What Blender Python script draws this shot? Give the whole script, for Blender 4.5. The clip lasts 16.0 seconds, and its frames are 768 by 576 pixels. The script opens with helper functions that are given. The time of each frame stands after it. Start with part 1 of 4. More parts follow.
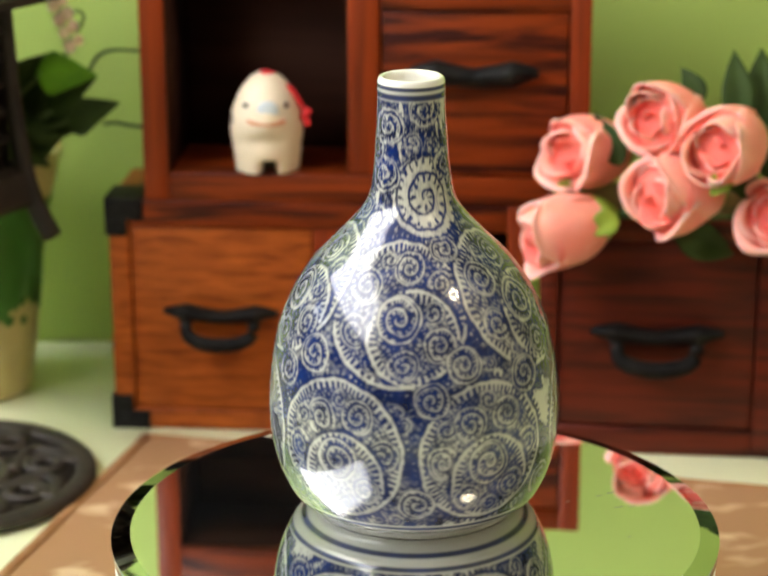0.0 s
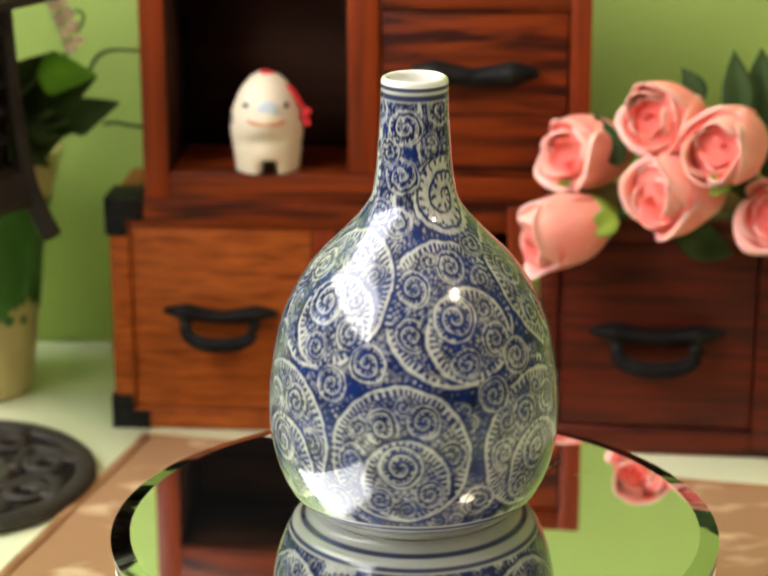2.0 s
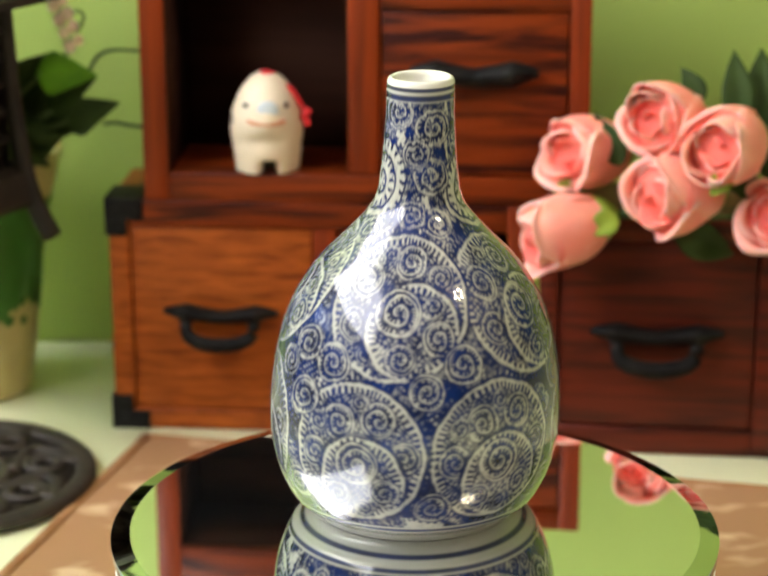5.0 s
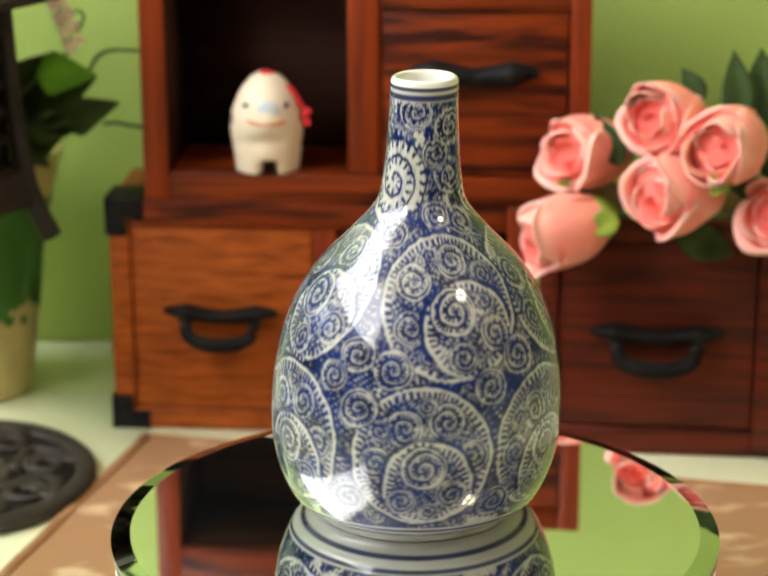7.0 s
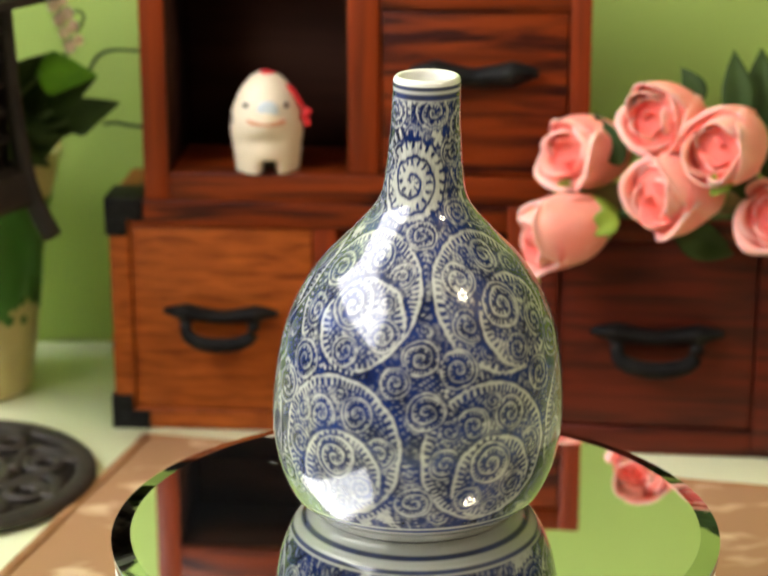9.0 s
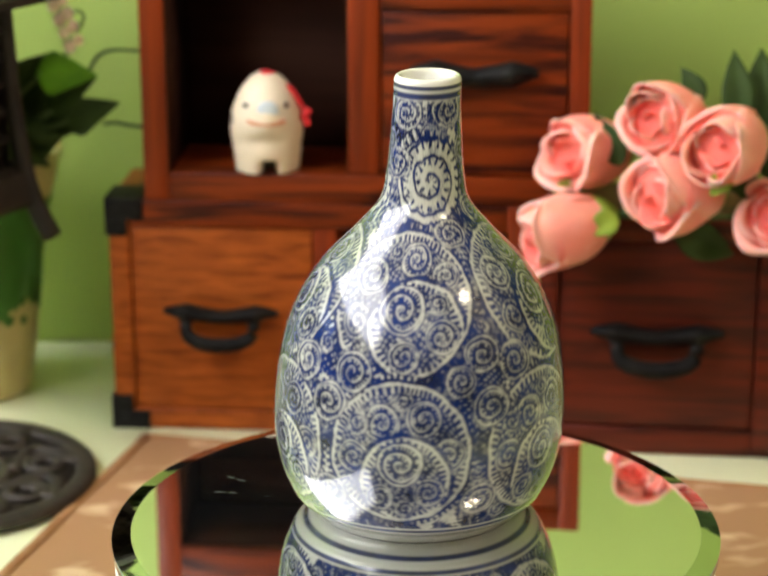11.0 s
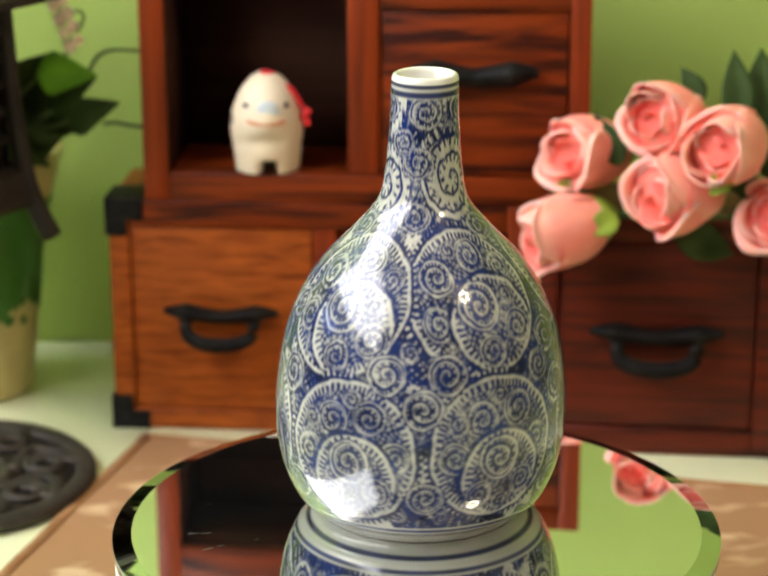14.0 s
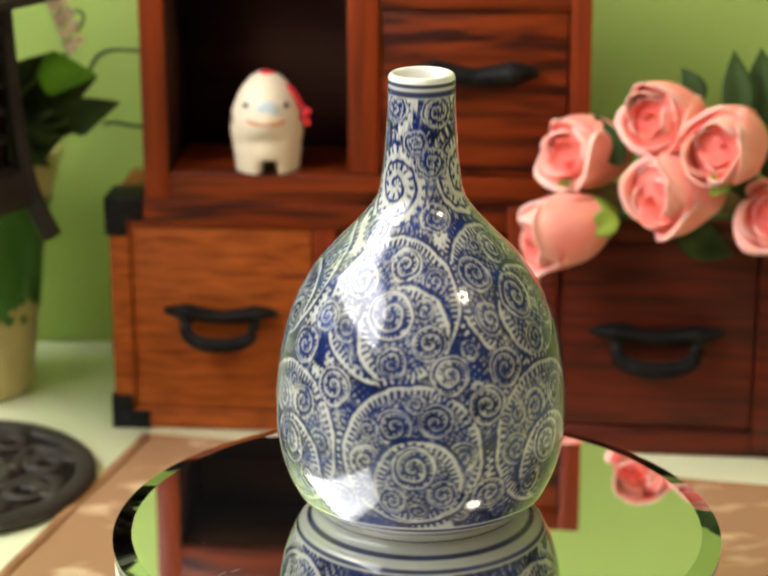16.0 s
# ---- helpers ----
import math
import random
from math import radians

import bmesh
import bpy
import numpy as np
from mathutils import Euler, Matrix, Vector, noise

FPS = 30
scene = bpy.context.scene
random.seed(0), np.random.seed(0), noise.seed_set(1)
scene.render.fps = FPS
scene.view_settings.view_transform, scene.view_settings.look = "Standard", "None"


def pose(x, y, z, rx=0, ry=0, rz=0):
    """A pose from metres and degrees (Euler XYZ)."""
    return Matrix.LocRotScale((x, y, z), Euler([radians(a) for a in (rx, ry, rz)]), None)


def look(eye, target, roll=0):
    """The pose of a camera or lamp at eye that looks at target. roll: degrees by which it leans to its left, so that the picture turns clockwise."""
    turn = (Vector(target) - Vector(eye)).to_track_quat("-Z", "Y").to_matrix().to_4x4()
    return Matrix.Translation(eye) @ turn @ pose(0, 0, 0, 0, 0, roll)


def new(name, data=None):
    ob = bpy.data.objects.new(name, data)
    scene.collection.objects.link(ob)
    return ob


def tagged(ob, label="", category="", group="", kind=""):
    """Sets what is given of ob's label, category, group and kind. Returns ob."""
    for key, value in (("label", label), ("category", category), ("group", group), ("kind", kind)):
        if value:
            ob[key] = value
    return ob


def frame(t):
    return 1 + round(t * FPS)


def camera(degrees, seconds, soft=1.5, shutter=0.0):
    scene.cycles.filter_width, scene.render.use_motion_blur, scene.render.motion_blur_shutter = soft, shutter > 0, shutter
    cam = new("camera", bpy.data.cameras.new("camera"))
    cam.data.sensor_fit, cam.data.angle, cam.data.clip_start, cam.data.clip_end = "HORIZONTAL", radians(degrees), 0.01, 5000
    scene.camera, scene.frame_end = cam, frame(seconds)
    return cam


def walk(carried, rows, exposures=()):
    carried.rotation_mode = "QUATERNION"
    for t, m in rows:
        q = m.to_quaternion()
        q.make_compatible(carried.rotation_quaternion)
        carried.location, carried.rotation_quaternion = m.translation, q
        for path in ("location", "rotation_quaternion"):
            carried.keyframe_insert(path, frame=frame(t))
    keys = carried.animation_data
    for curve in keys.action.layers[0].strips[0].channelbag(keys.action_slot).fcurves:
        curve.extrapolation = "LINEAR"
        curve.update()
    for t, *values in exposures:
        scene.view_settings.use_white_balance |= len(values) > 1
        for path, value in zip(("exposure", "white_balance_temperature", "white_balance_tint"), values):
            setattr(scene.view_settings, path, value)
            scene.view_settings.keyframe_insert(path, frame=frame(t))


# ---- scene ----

# All heights are above the white table top (z = 0); the mirror lies at MIRROR_Z.
MIRROR_Z = 0.1034
SPIN = 12.85          # degrees per second of the turntable
AXIS = (0.0009, 0.0212)

cam = camera(20.254, 16.0, soft=2.0)
CAM = Matrix.Translation((0, -0.8235, 0.4638)) @ Euler((radians(90 - 17.478), 0, radians(0.878)), "XYZ").to_matrix().to_4x4() @ pose(0, 0, 0, 0, 0, -0.12)
walk(cam, [(0.0, CAM), (16.0, CAM)], exposures=[(0.0, 0.0), (16.0, 0.0)])
cam.data.dof.use_dof = True
cam.data.dof.focus_distance = 0.85
cam.data.dof.aperture_fstop = 11.5

# ---- light ----
world = bpy.data.worlds.new("world")
scene.world = world
world.use_nodes = True
wn = world.node_tree.nodes
sky = wn.new("ShaderNodeTexSky")
sky.sky_type = "NISHITA"
sky.sun_disc = False
sky.sun_elevation = radians(40)
sky.sun_rotation = radians(200)
world.node_tree.links.new(sky.outputs[0], wn["Background"].inputs[0])
wn["Background"].inputs[1].default_value = 0.1


def lamp(name, kind, m, energy, colour, **size):
    data = bpy.data.lights.new(name, kind)
    data.energy, data.color = energy, colour
    for key, value in size.items():
        if key == "shape":
            data.shape = value
        elif key == "size":
            data.size = value
        elif key == "size_y":
            data.size_y = value
        elif key == "radius":
            data.shadow_soft_size = value
    ob = new(name, data)
    ob.matrix_world = m
    return ob


WINDOW = dict(x=-0.98, y0=-1.25, y1=0.50, z0=0.74, z1=1.80)
LOW_WINDOW = dict(y0=-0.10, y1=0.36, z0=0.44, z1=0.62)
wy, wz = (WINDOW["y0"] + WINDOW["y1"]) / 2, (WINDOW["z0"] + WINDOW["z1"]) / 2
lamp("window_daylight", "AREA", look((WINDOW["x"] - 0.02, wy, wz), (0, wy, wz)), 26.5, (1.0, 0.93, 0.905),
     shape="RECTANGLE", size=WINDOW["y1"] - WINDOW["y0"], size_y=WINDOW["z1"] - WINDOW["z0"])
LAMP = (1.05, -0.72, 1.60)


# ---- materials ----
def material(name, colour, rough=0.5, metal=0.0, colour2=None, scale=20.0, stretch=(1, 1, 1), bump=0.0, bump_scale=None,
             detail=6.0, spread=(0.35, 0.65), coat=0.0, sub=0.0, dist=0.0, random_tint=0.0, spec=0.5):
    m = bpy.data.materials.new(name)
    m.use_nodes = True
    nt = m.node_tree
    n, l = nt.nodes, nt.links
    b = n["Principled BSDF"]
    b.inputs["Roughness"].default_value = rough
    b.inputs["Metallic"].default_value = metal
    b.inputs["Coat Weight"].default_value = coat
    b.inputs["Specular IOR Level"].default_value = spec
    b.inputs["Base Color"].default_value = (*colour, 1)
    if sub:
        b.inputs["Subsurface Weight"].default_value = sub
        b.inputs["Subsurface Radius"].default_value = (0.006, 0.003, 0.002)
    tc = n.new("ShaderNodeTexCoord")
    mp = n.new("ShaderNodeMapping")
    mp.inputs["Scale"].default_value = stretch
    l.new(tc.outputs["Object"], mp.inputs[0])
    if colour2:
        tex = n.new("ShaderNodeTexNoise")
        tex.inputs["Scale"].default_value = scale
        tex.inputs["Detail"].default_value = detail
        tex.inputs["Distortion"].default_value = dist
        l.new(mp.outputs[0], tex.inputs[0])
        ramp = n.new("ShaderNodeValToRGB")
        ramp.color_ramp.elements[0].position, ramp.color_ramp.elements[1].position = spread
        ramp.color_ramp.elements[0].color = (*colour, 1)
        ramp.color_ramp.elements[1].color = (*colour2, 1)
        l.new(tex.outputs[0], ramp.inputs[0])
        l.new(ramp.outputs[0], b.inputs["Base Color"])
    if bump:
        t2 = n.new("ShaderNodeTexNoise")
        t2.inputs["Scale"].default_value = bump_scale or scale * 4
        t2.inputs["Detail"].default_value = 5
        l.new(mp.outputs[0], t2.inputs[0])
        bp = n.new("ShaderNodeBump")
        bp.inputs["Strength"].default_value = 0.5
        bp.inputs["Distance"].default_value = bump
        l.new(t2.outputs[0], bp.inputs["Height"])
        l.new(bp.outputs[0], b.inputs["Normal"])
    return m


M_WALL = material("green_wall_paint", (0.41, 0.560, 0.130), 0.75, colour2=(0.44, 0.590, 0.145), scale=3, bump=0.0004, bump_scale=300)
M_TABLE = material("white_table_laminate", (0.87, 0.90, 0.60), 0.18, colour2=(0.79, 0.84, 0.53), scale=6, bump=0.0001, bump_scale=400)
M_ROOM = material("beige_room_paint", (0.27, 0.235, 0.185), 0.8, colour2=(0.24, 0.205, 0.165), scale=3)
M_FLOOR = material("brown_floor", (0.20, 0.12, 0.07), 0.5, colour2=(0.28, 0.17, 0.10), scale=4, stretch=(1, 12, 1))
M_WOOD = material("red_brown_lacquered_wood", (0.205, 0.031, 0.004), 0.42, colour2=(0.030, 0.004, 0.002), scale=30, stretch=(0.36, 1.2, 4.2),
                  spread=(0.40, 0.62), detail=9, dist=0.9, bump=0.0002, bump_scale=60, coat=0.0, spec=0.18)
M_WOOD_V = material("red_brown_lacquered_wood_upright", (0.23, 0.033, 0.005), 0.42, colour2=(0.075, 0.009, 0.003), scale=26, stretch=(4.0, 1.2, 0.3),
                    spread=(0.42, 0.75), detail=8, dist=0.5, bump=0.0002, bump_scale=60, coat=0.0, spec=0.18)
M_WOOD_FINE = material("orange_brown_fine_grained_wood", (0.45, 0.108, 0.015), 0.42, colour2=(0.13, 0.021, 0.004), scale=85, stretch=(0.45, 1.2, 3.0),
                       spread=(0.30, 0.78), detail=10, dist=0.4, bump=0.0002, bump_scale=90, spec=0.2)
M_WOOD_DARK = material("dark_red_wood", (0.115, 0.0145, 0.005), 0.45, colour2=(0.036, 0.005, 0.0025), scale=40, stretch=(0.30, 1.2, 4.0),
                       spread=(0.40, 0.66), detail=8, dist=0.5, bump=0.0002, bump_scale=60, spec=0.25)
# brown inner wood, the shade of the recesses put into its dark colour
M_WOOD_IN = material("shade_dark_inner_wood", (0.046, 0.018, 0.012), 0.75, colour2=(0.030, 0.012, 0.008), scale=20, stretch=(0.4, 1, 4), spec=0.06)
M_IRON = material("black_iron", (0.005, 0.005, 0.0055), 0.55, spec=0.12, colour2=(0.014, 0.013, 0.012), scale=120, bump=0.0003, bump_scale=500)
M_CAST = material("dark_cast_iron", (0.028, 0.024, 0.020), 0.55, metal=0.3, colour2=(0.055, 0.045, 0.036), scale=90, bump=0.0004, bump_scale=400)
M_LANTERN = material("brown_black_iron", (0.014, 0.011, 0.009), 0.6, colour2=(0.026, 0.020, 0.016), scale=90, bump=0.0004, bump_scale=300, spec=0.3)
M_CLOTH = material("tan_printed_cloth", (0.36, 0.190, 0.088), 0.85, colour2=(0.62, 0.43, 0.26), scale=24, stretch=(1, 1.8, 1), spread=(0.53, 0.66), detail=3, bump=0.0003, bump_scale=900)
M_HEM = material("brown_cloth_hem", (0.32, 0.15, 0.055), 0.85, colour2=(0.38, 0.20, 0.09), scale=60, bump=0.0003, bump_scale=900)
M_PETAL = material("coral_pink_petal", (0.90, 0.285, 0.225), 0.65, colour2=(0.92, 0.385, 0.305), scale=40, sub=0.35, bump=0.0003, bump_scale=200)
def pale_margin(m, tint):
    """Petals bleach towards their free margin, as the dyed cloth does."""
    n, l = m.node_tree.nodes, m.node_tree.links
    b = n["Principled BSDF"]
    old = b.inputs["Base Color"].links[0].from_socket
    at = n.new("ShaderNodeAttribute")
    at.attribute_name = "fade"
    mix = n.new("ShaderNodeMix")
    mix.data_type = "RGBA"
    mix.inputs["B"].default_value = (*tint, 1)
    l.new(at.outputs["Fac"], mix.inputs["Factor"])
    l.new(old, mix.inputs["A"])
    l.new(mix.outputs["Result"], b.inputs["Base Color"])


pale_margin(M_PETAL, (0.94, 0.53, 0.45))
M_PETAL_IN = material("deep_coral_petal", (0.88, 0.165, 0.135), 0.65, colour2=(0.90, 0.25, 0.20), scale=50, sub=0.35)
M_LEAF = material("dark_green_leaf", (0.020, 0.042, 0.009), 0.6, colour2=(0.045, 0.078, 0.014), scale=30, spec=0.2, bump=0.0003, bump_scale=150)
M_LEAF_LIGHT = material("bright_green_leaf", (0.14, 0.36, 0.02), 0.6, colour2=(0.06, 0.18, 0.014), scale=40, spec=0.15)
M_SEPAL = material("light_green_sepal", (0.27, 0.38, 0.035), 0.55, colour2=(0.18, 0.29, 0.03), scale=60)
M_STEM = material("green_stem", (0.05, 0.10, 0.025), 0.6, colour2=(0.08, 0.14, 0.04), scale=80)
M_BUD = material("pale_pink_bud", (0.93, 0.78, 0.60), 0.5, colour2=(0.78, 0.64, 0.64), scale=60)
M_CREAM = material("cream_glaze", (0.55, 0.47, 0.20), 0.3, colour2=(0.45, 0.36, 0.14), scale=25)
M_DRIP = material("green_drip_glaze", (0.02, 0.11, 0.012), 0.3, colour2=(0.05, 0.17, 0.03), scale=30, stretch=(1, 1, 0.3))
M_CLAY = material("cream_painted_clay", (0.78, 0.68, 0.52), 0.62, colour2=(0.72, 0.60, 0.43), scale=30, bump=0.0003, bump_scale=250)
M_RED = material("red_cord", (0.65, 0.015, 0.02), 0.6, colour2=(0.5, 0.01, 0.015), scale=200)
M_INK = material("dark_brown_ink", (0.03, 0.018, 0.012), 0.6)
M_LIP = material("orange_pink_line", (0.60, 0.20, 0.08), 0.6)
M_NOSE = material("pale_blue_paint", (0.55, 0.62, 0.66), 0.6)
M_WHITE = material("white_plastic", (0.80, 0.80, 0.76), 0.35, colour2=(0.76, 0.76, 0.72), scale=12)
M_PORCELAIN = material("white_porcelain", (0.68, 0.67, 0.60), 0.08, colour2=(0.72, 0.71, 0.65), scale=35, coat=0.5)
M_MIRROR = material("dusty_mirror_silver", (0.86, 0.88, 0.86), 0.004, metal=0.996)
M_BEVEL = material("mirror_bevel_silver", (0.62, 0.68, 0.60), 0.03, metal=1.0)
M_SCRATCH = material("pale_scratch", (0.2, 0.2, 0.18), 0.6)
M_GLASS_EDGE = material("green_glass_edge", (0.35, 0.5, 0.42), 0.1)


def emitter(name, colour, strength):
    m = bpy.data.materials.new(name)
    m.use_nodes = True
    b = m.node_tree.nodes["Principled BSDF"]
    b.inputs["Base Color"].default_value = (*colour, 1)
    b.inputs["Emission Color"].default_value = (*colour, 1)
    b.inputs["Emission Strength"].default_value = strength
    return m


M_BULB = emitter("glowing_bulb_glass", (1.0, 0.86, 0.62), 108)
M_BLUEPANE = emitter("blue_shade_outside", (0.30, 0.45, 1.0), 3.5)
M_SKYPANE = emitter("bright_sky_outside", (0.93, 0.95, 1.0), 8.0)


# ---- mesh helpers ----
def thing(name, m=None):
    ob = new(name)
    ob.empty_display_size = 0.02
    if m is not None:
        ob.matrix_world = m
    return ob


def part(name, bm, mat, parent=None, label="", m=None, smooth=True):
    me = bpy.data.meshes.new(name)
    bmesh.ops.recalc_face_normals(bm, faces=bm.faces)
    bm.to_mesh(me)
    bm.free()
    for x in (mat if isinstance(mat, (list, tuple)) else [mat]):
        me.materials.append(x)
    if smooth:
        me.polygons.foreach_set("use_smooth", [True] * len(me.polygons))
    ob = new(name, me)
    if parent is not None:
        ob.parent = parent
    if m is not None:
        ob.matrix_local = m
    if label:
        tagged(ob, label)
    return ob


def box(x0, x1, y0, y1, z0, z1, bevel=0.0, bm=None):
    own = bmesh.new()
    bmesh.ops.create_cube(own, size=1)
    for v in own.verts:
        v.co = Vector(((x0 + x1) / 2 + v.co.x * (x1 - x0), (y0 + y1) / 2 + v.co.y * (y1 - y0), (z0 + z1) / 2 + v.co.z * (z1 - z0)))
    if bevel:
        bmesh.ops.bevel(own, geom=own.edges[:], offset=bevel, segments=2, affect="EDGES", profile=0.5)
    if bm is None:
        return own
    return merge(bm, own)


def merge(bm, other, m=None):
    if m is not None:
        bmesh.ops.transform(other, matrix=m, verts=other.verts)
    me = bpy.data.meshes.new("join")
    other.to_mesh(me)
    other.free()
    bm.from_mesh(me)
    bpy.data.meshes.remove(me)
    return bm


def lathe(profile, n=48, closed=False):
    bm = bmesh.new()
    rings = []
    for r, z in profile:
        if r < 1e-6:
            rings.append([bm.verts.new((0, 0, z))])
        else:
            rings.append([bm.verts.new((r * math.cos(2 * math.pi * i / n), r * math.sin(2 * math.pi * i / n), z)) for i in range(n)])
    for a, b in zip(rings, rings[1:] + ([rings[0]] if closed else [])):
        for i in range(n):
            j = (i + 1) % n
            if len(a) == 1 and len(b) == 1:
                continue
            if len(a) == 1:
                bm.faces.new((a[0], b[i], b[j]))
            elif len(b) == 1:
                bm.faces.new((a[i], a[j], b[0]))
            else:
                bm.faces.new((a[i], a[j], b[j], b[i]))
    return bm


def smooth_line(points, steps=8):
    """Catmull-Rom through the points."""
    pts = [Vector(q) for q in points]
    pts = [2 * pts[0] - pts[1]] + pts + [2 * pts[-1] - pts[-2]]
    out = []
    for a, b, c, d in zip(pts, pts[1:], pts[2:], pts[3:]):
        for i in range(steps):
            t = i / steps
            out.append(0.5 * (2 * b + (c - a) * t + (2 * a - 5 * b + 4 * c - d) * t * t + (3 * b - a - 3 * c + d) * t ** 3))
    out.append(pts[-2])
    return out


def tube(points, radius, n=8, bm=None, flat=1.0):
    """A tube along the points; radius is a number or one per point."""
    bm = bm or bmesh.new()
    pts = [Vector(q) for q in points]
    rings = []
    up = Vector((0.13, 0.21, 1)).normalized()
    for i, q in enumerate(pts):
        d = (pts[min(i + 1, len(pts) - 1)] - pts[max(i - 1, 0)]).normalized()
        side = d.cross(up)
        side = side.normalized() if side.length > 1e-4 else Vector((1, 0, 0))
        other = d.cross(side)
        r = radius[i] if isinstance(radius, (list, tuple)) else radius
        rings.append([bm.verts.new(q + side * r * math.cos(2 * math.pi * k / n) + other * r * flat * math.sin(2 * math.pi * k / n)) for k in range(n)])
    for a, b in zip(rings, rings[1:]):
        for k in range(n):
            bm.faces.new((a[k], a[(k + 1) % n], b[(k + 1) % n], b[k]))
    bm.faces.new(rings[0])
    bm.faces.new(rings[-1])
    return bm


# ---- the room and the table ----
def setting():
    tagged(part("wall_north", box(-1.00, 1.5, 0.533, 0.65, -0.75, 2.05), M_WALL), "plain light green painted wall", "wall", kind="structure")
    tagged(part("wall_east", box(1.5, 1.6, -1.8, 0.65, -0.75, 2.05), M_ROOM), "beige painted side wall", "wall", kind="structure")
    tagged(part("wall_south", box(-1.10, 1.6, -1.9, -1.8, -0.75, 2.05), M_ROOM), "beige painted wall behind the camera", "wall", kind="structure")
    w = WINDOW
    bm = box(-1.10, -1.00, -1.8, w["y0"], -0.75, 2.05)
    box(-1.10, -1.00, w["y1"], 0.65, -0.75, 2.05, bm=bm)
    v = LOW_WINDOW
    box(-1.10, -1.00, w["y0"], v["y0"], -0.75, w["z0"], bm=bm)
    box(-1.10, -1.00, v["y1"], w["y1"], -0.75, w["z0"], bm=bm)
    box(-1.10, -1.00, v["y0"], v["y1"], -0.75, v["z0"], bm=bm)
    box(-1.10, -1.00, v["y0"], v["y1"], v["z1"], w["z0"], bm=bm)
    box(-1.10, -1.00, w["y0"], w["y1"], w["z1"], 2.05, bm=bm)
    tagged(part("wall_west", bm, M_ROOM, smooth=False), "beige painted wall with a window opening", "wall", kind="structure")
    tagged(part("floor", box(-1.10, 1.6, -1.9, 0.65, -0.80, -0.75), M_FLOOR), "brown wooden floor", "floor", kind="structure")
    tagged(part("ceiling", box(-1.10, 1.6, -1.9, 0.65, 2.05, 2.10), M_ROOM), "beige painted ceiling", "ceiling", kind="structure")
    table = tagged(thing("table", pose(0, 0, 0)), "white laminate table standing against the green wall", "table")
    part("tabletop", box(-0.95, 1.1, -0.62, 0.531, -0.03, 0.0, 0.002), M_TABLE, table)
    for x in (-0.88, 1.03):
        for y in (-0.55, 0.50):
            part("leg", box(x - 0.025, x + 0.025, y - 0.025, y + 0.025, -0.75, -0.03, 0.003), M_WHITE, table)
    win = tagged(thing("window_1", pose(-1.02, 0, 0)), "bright white-framed window in the side wall", "window", kind="structure")
    bm = box(-0.02, 0.02, w["y0"], w["y0"] + 0.03, w["z0"], w["z1"])
    box(-0.02, 0.02, w["y1"] - 0.03, w["y1"], w["z0"], w["z1"], bm=bm)
    box(-0.02, 0.02, w["y0"] + 0.03, w["y1"] - 0.03, w["z0"], w["z0"] + 0.03, bm=bm)
    box(-0.02, 0.02, w["y0"] + 0.03, w["y1"] - 0.03, w["z1"] - 0.03, w["z1"], bm=bm)
    part("window_frame", bm, M_WHITE, win)
    sky_sheet = part("backdrop", box(-1.14, -1.12, w["y0"] - 0.1, w["y1"] + 0.1, w["z0"] - 0.1, w["z1"] + 0.1), M_SKYPANE)
    low_win = tagged(thing("window_2", pose(-1.02, 0, 0)), "low white-framed window pane with bluish daylight", "window", kind="structure")
    bm = box(-0.02, 0.02, v["y0"], v["y0"] + 0.02, v["z0"], v["z1"])
    box(-0.02, 0.02, v["y1"] - 0.02, v["y1"], v["z0"], v["z1"], bm=bm)
    box(-0.02, 0.02, v["y0"] + 0.02, v["y1"] - 0.02, v["z0"], v["z0"] + 0.02, bm=bm)
    box(-0.02, 0.02, v["y0"] + 0.02, v["y1"] - 0.02, v["z1"] - 0.02, v["z1"], bm=bm)
    part("window_frame", bm, M_WHITE, low_win)
    shade = part("backdrop", box(-1.14, -1.12, v["y0"] - 0.1, v["y1"] + 0.1, v["z0"] - 0.1, v["z1"] - 0.005), M_BLUEPANE)
    tagged(shade, "blue shaded daylight outside the low window", "sky", kind="structure")
    tagged(sky_sheet, "bright overcast sky outside the window", "sky", kind="structure")
    # ceiling lamp with six globes round a hub
    cl = tagged(thing("ceiling_lamp", pose(*LAMP)), "ceiling lamp with a ring of small glowing globes", "lamp")
    part("stem", tube([(0, 0, 0.45), (0, 0, 0.0)], 0.01), M_IRON, cl)
    part("hub", lathe([(0, 0.02), (0.03, 0.012), (0.035, 0), (0.03, -0.012), (0, -0.02)], 20), M_IRON, cl)
    for i in range(6):
        a = 2 * math.pi * i / 6
        c = Vector((0.115 * math.cos(a), 0.115 * math.sin(a), 0.0))
        bm = bmesh.new()
        bmesh.ops.create_icosphere(bm, subdivisions=3, radius=0.036)
        bmesh.ops.translate(bm, vec=c, verts=bm.verts)
        part("bulb", bm, M_BULB, cl)


# ---- the vase ----
VASE = [(0.0428, 0.0), (0.0438, 0.0022), (0.0458, 0.0040), (0.0488, 0.0060), (0.0524, 0.0090), (0.0573, 0.0202), (0.0600, 0.0327), (0.0606, 0.0451), (0.0598, 0.0576),
        (0.0579, 0.070), (0.0549, 0.0824), (0.0493, 0.0949), (0.0409, 0.1073), (0.0288, 0.1198), (0.0186, 0.1322), (0.0157, 0.1447),
        (0.0146, 0.1571), (0.0138, 0.170), (0.0136, 0.1815)]


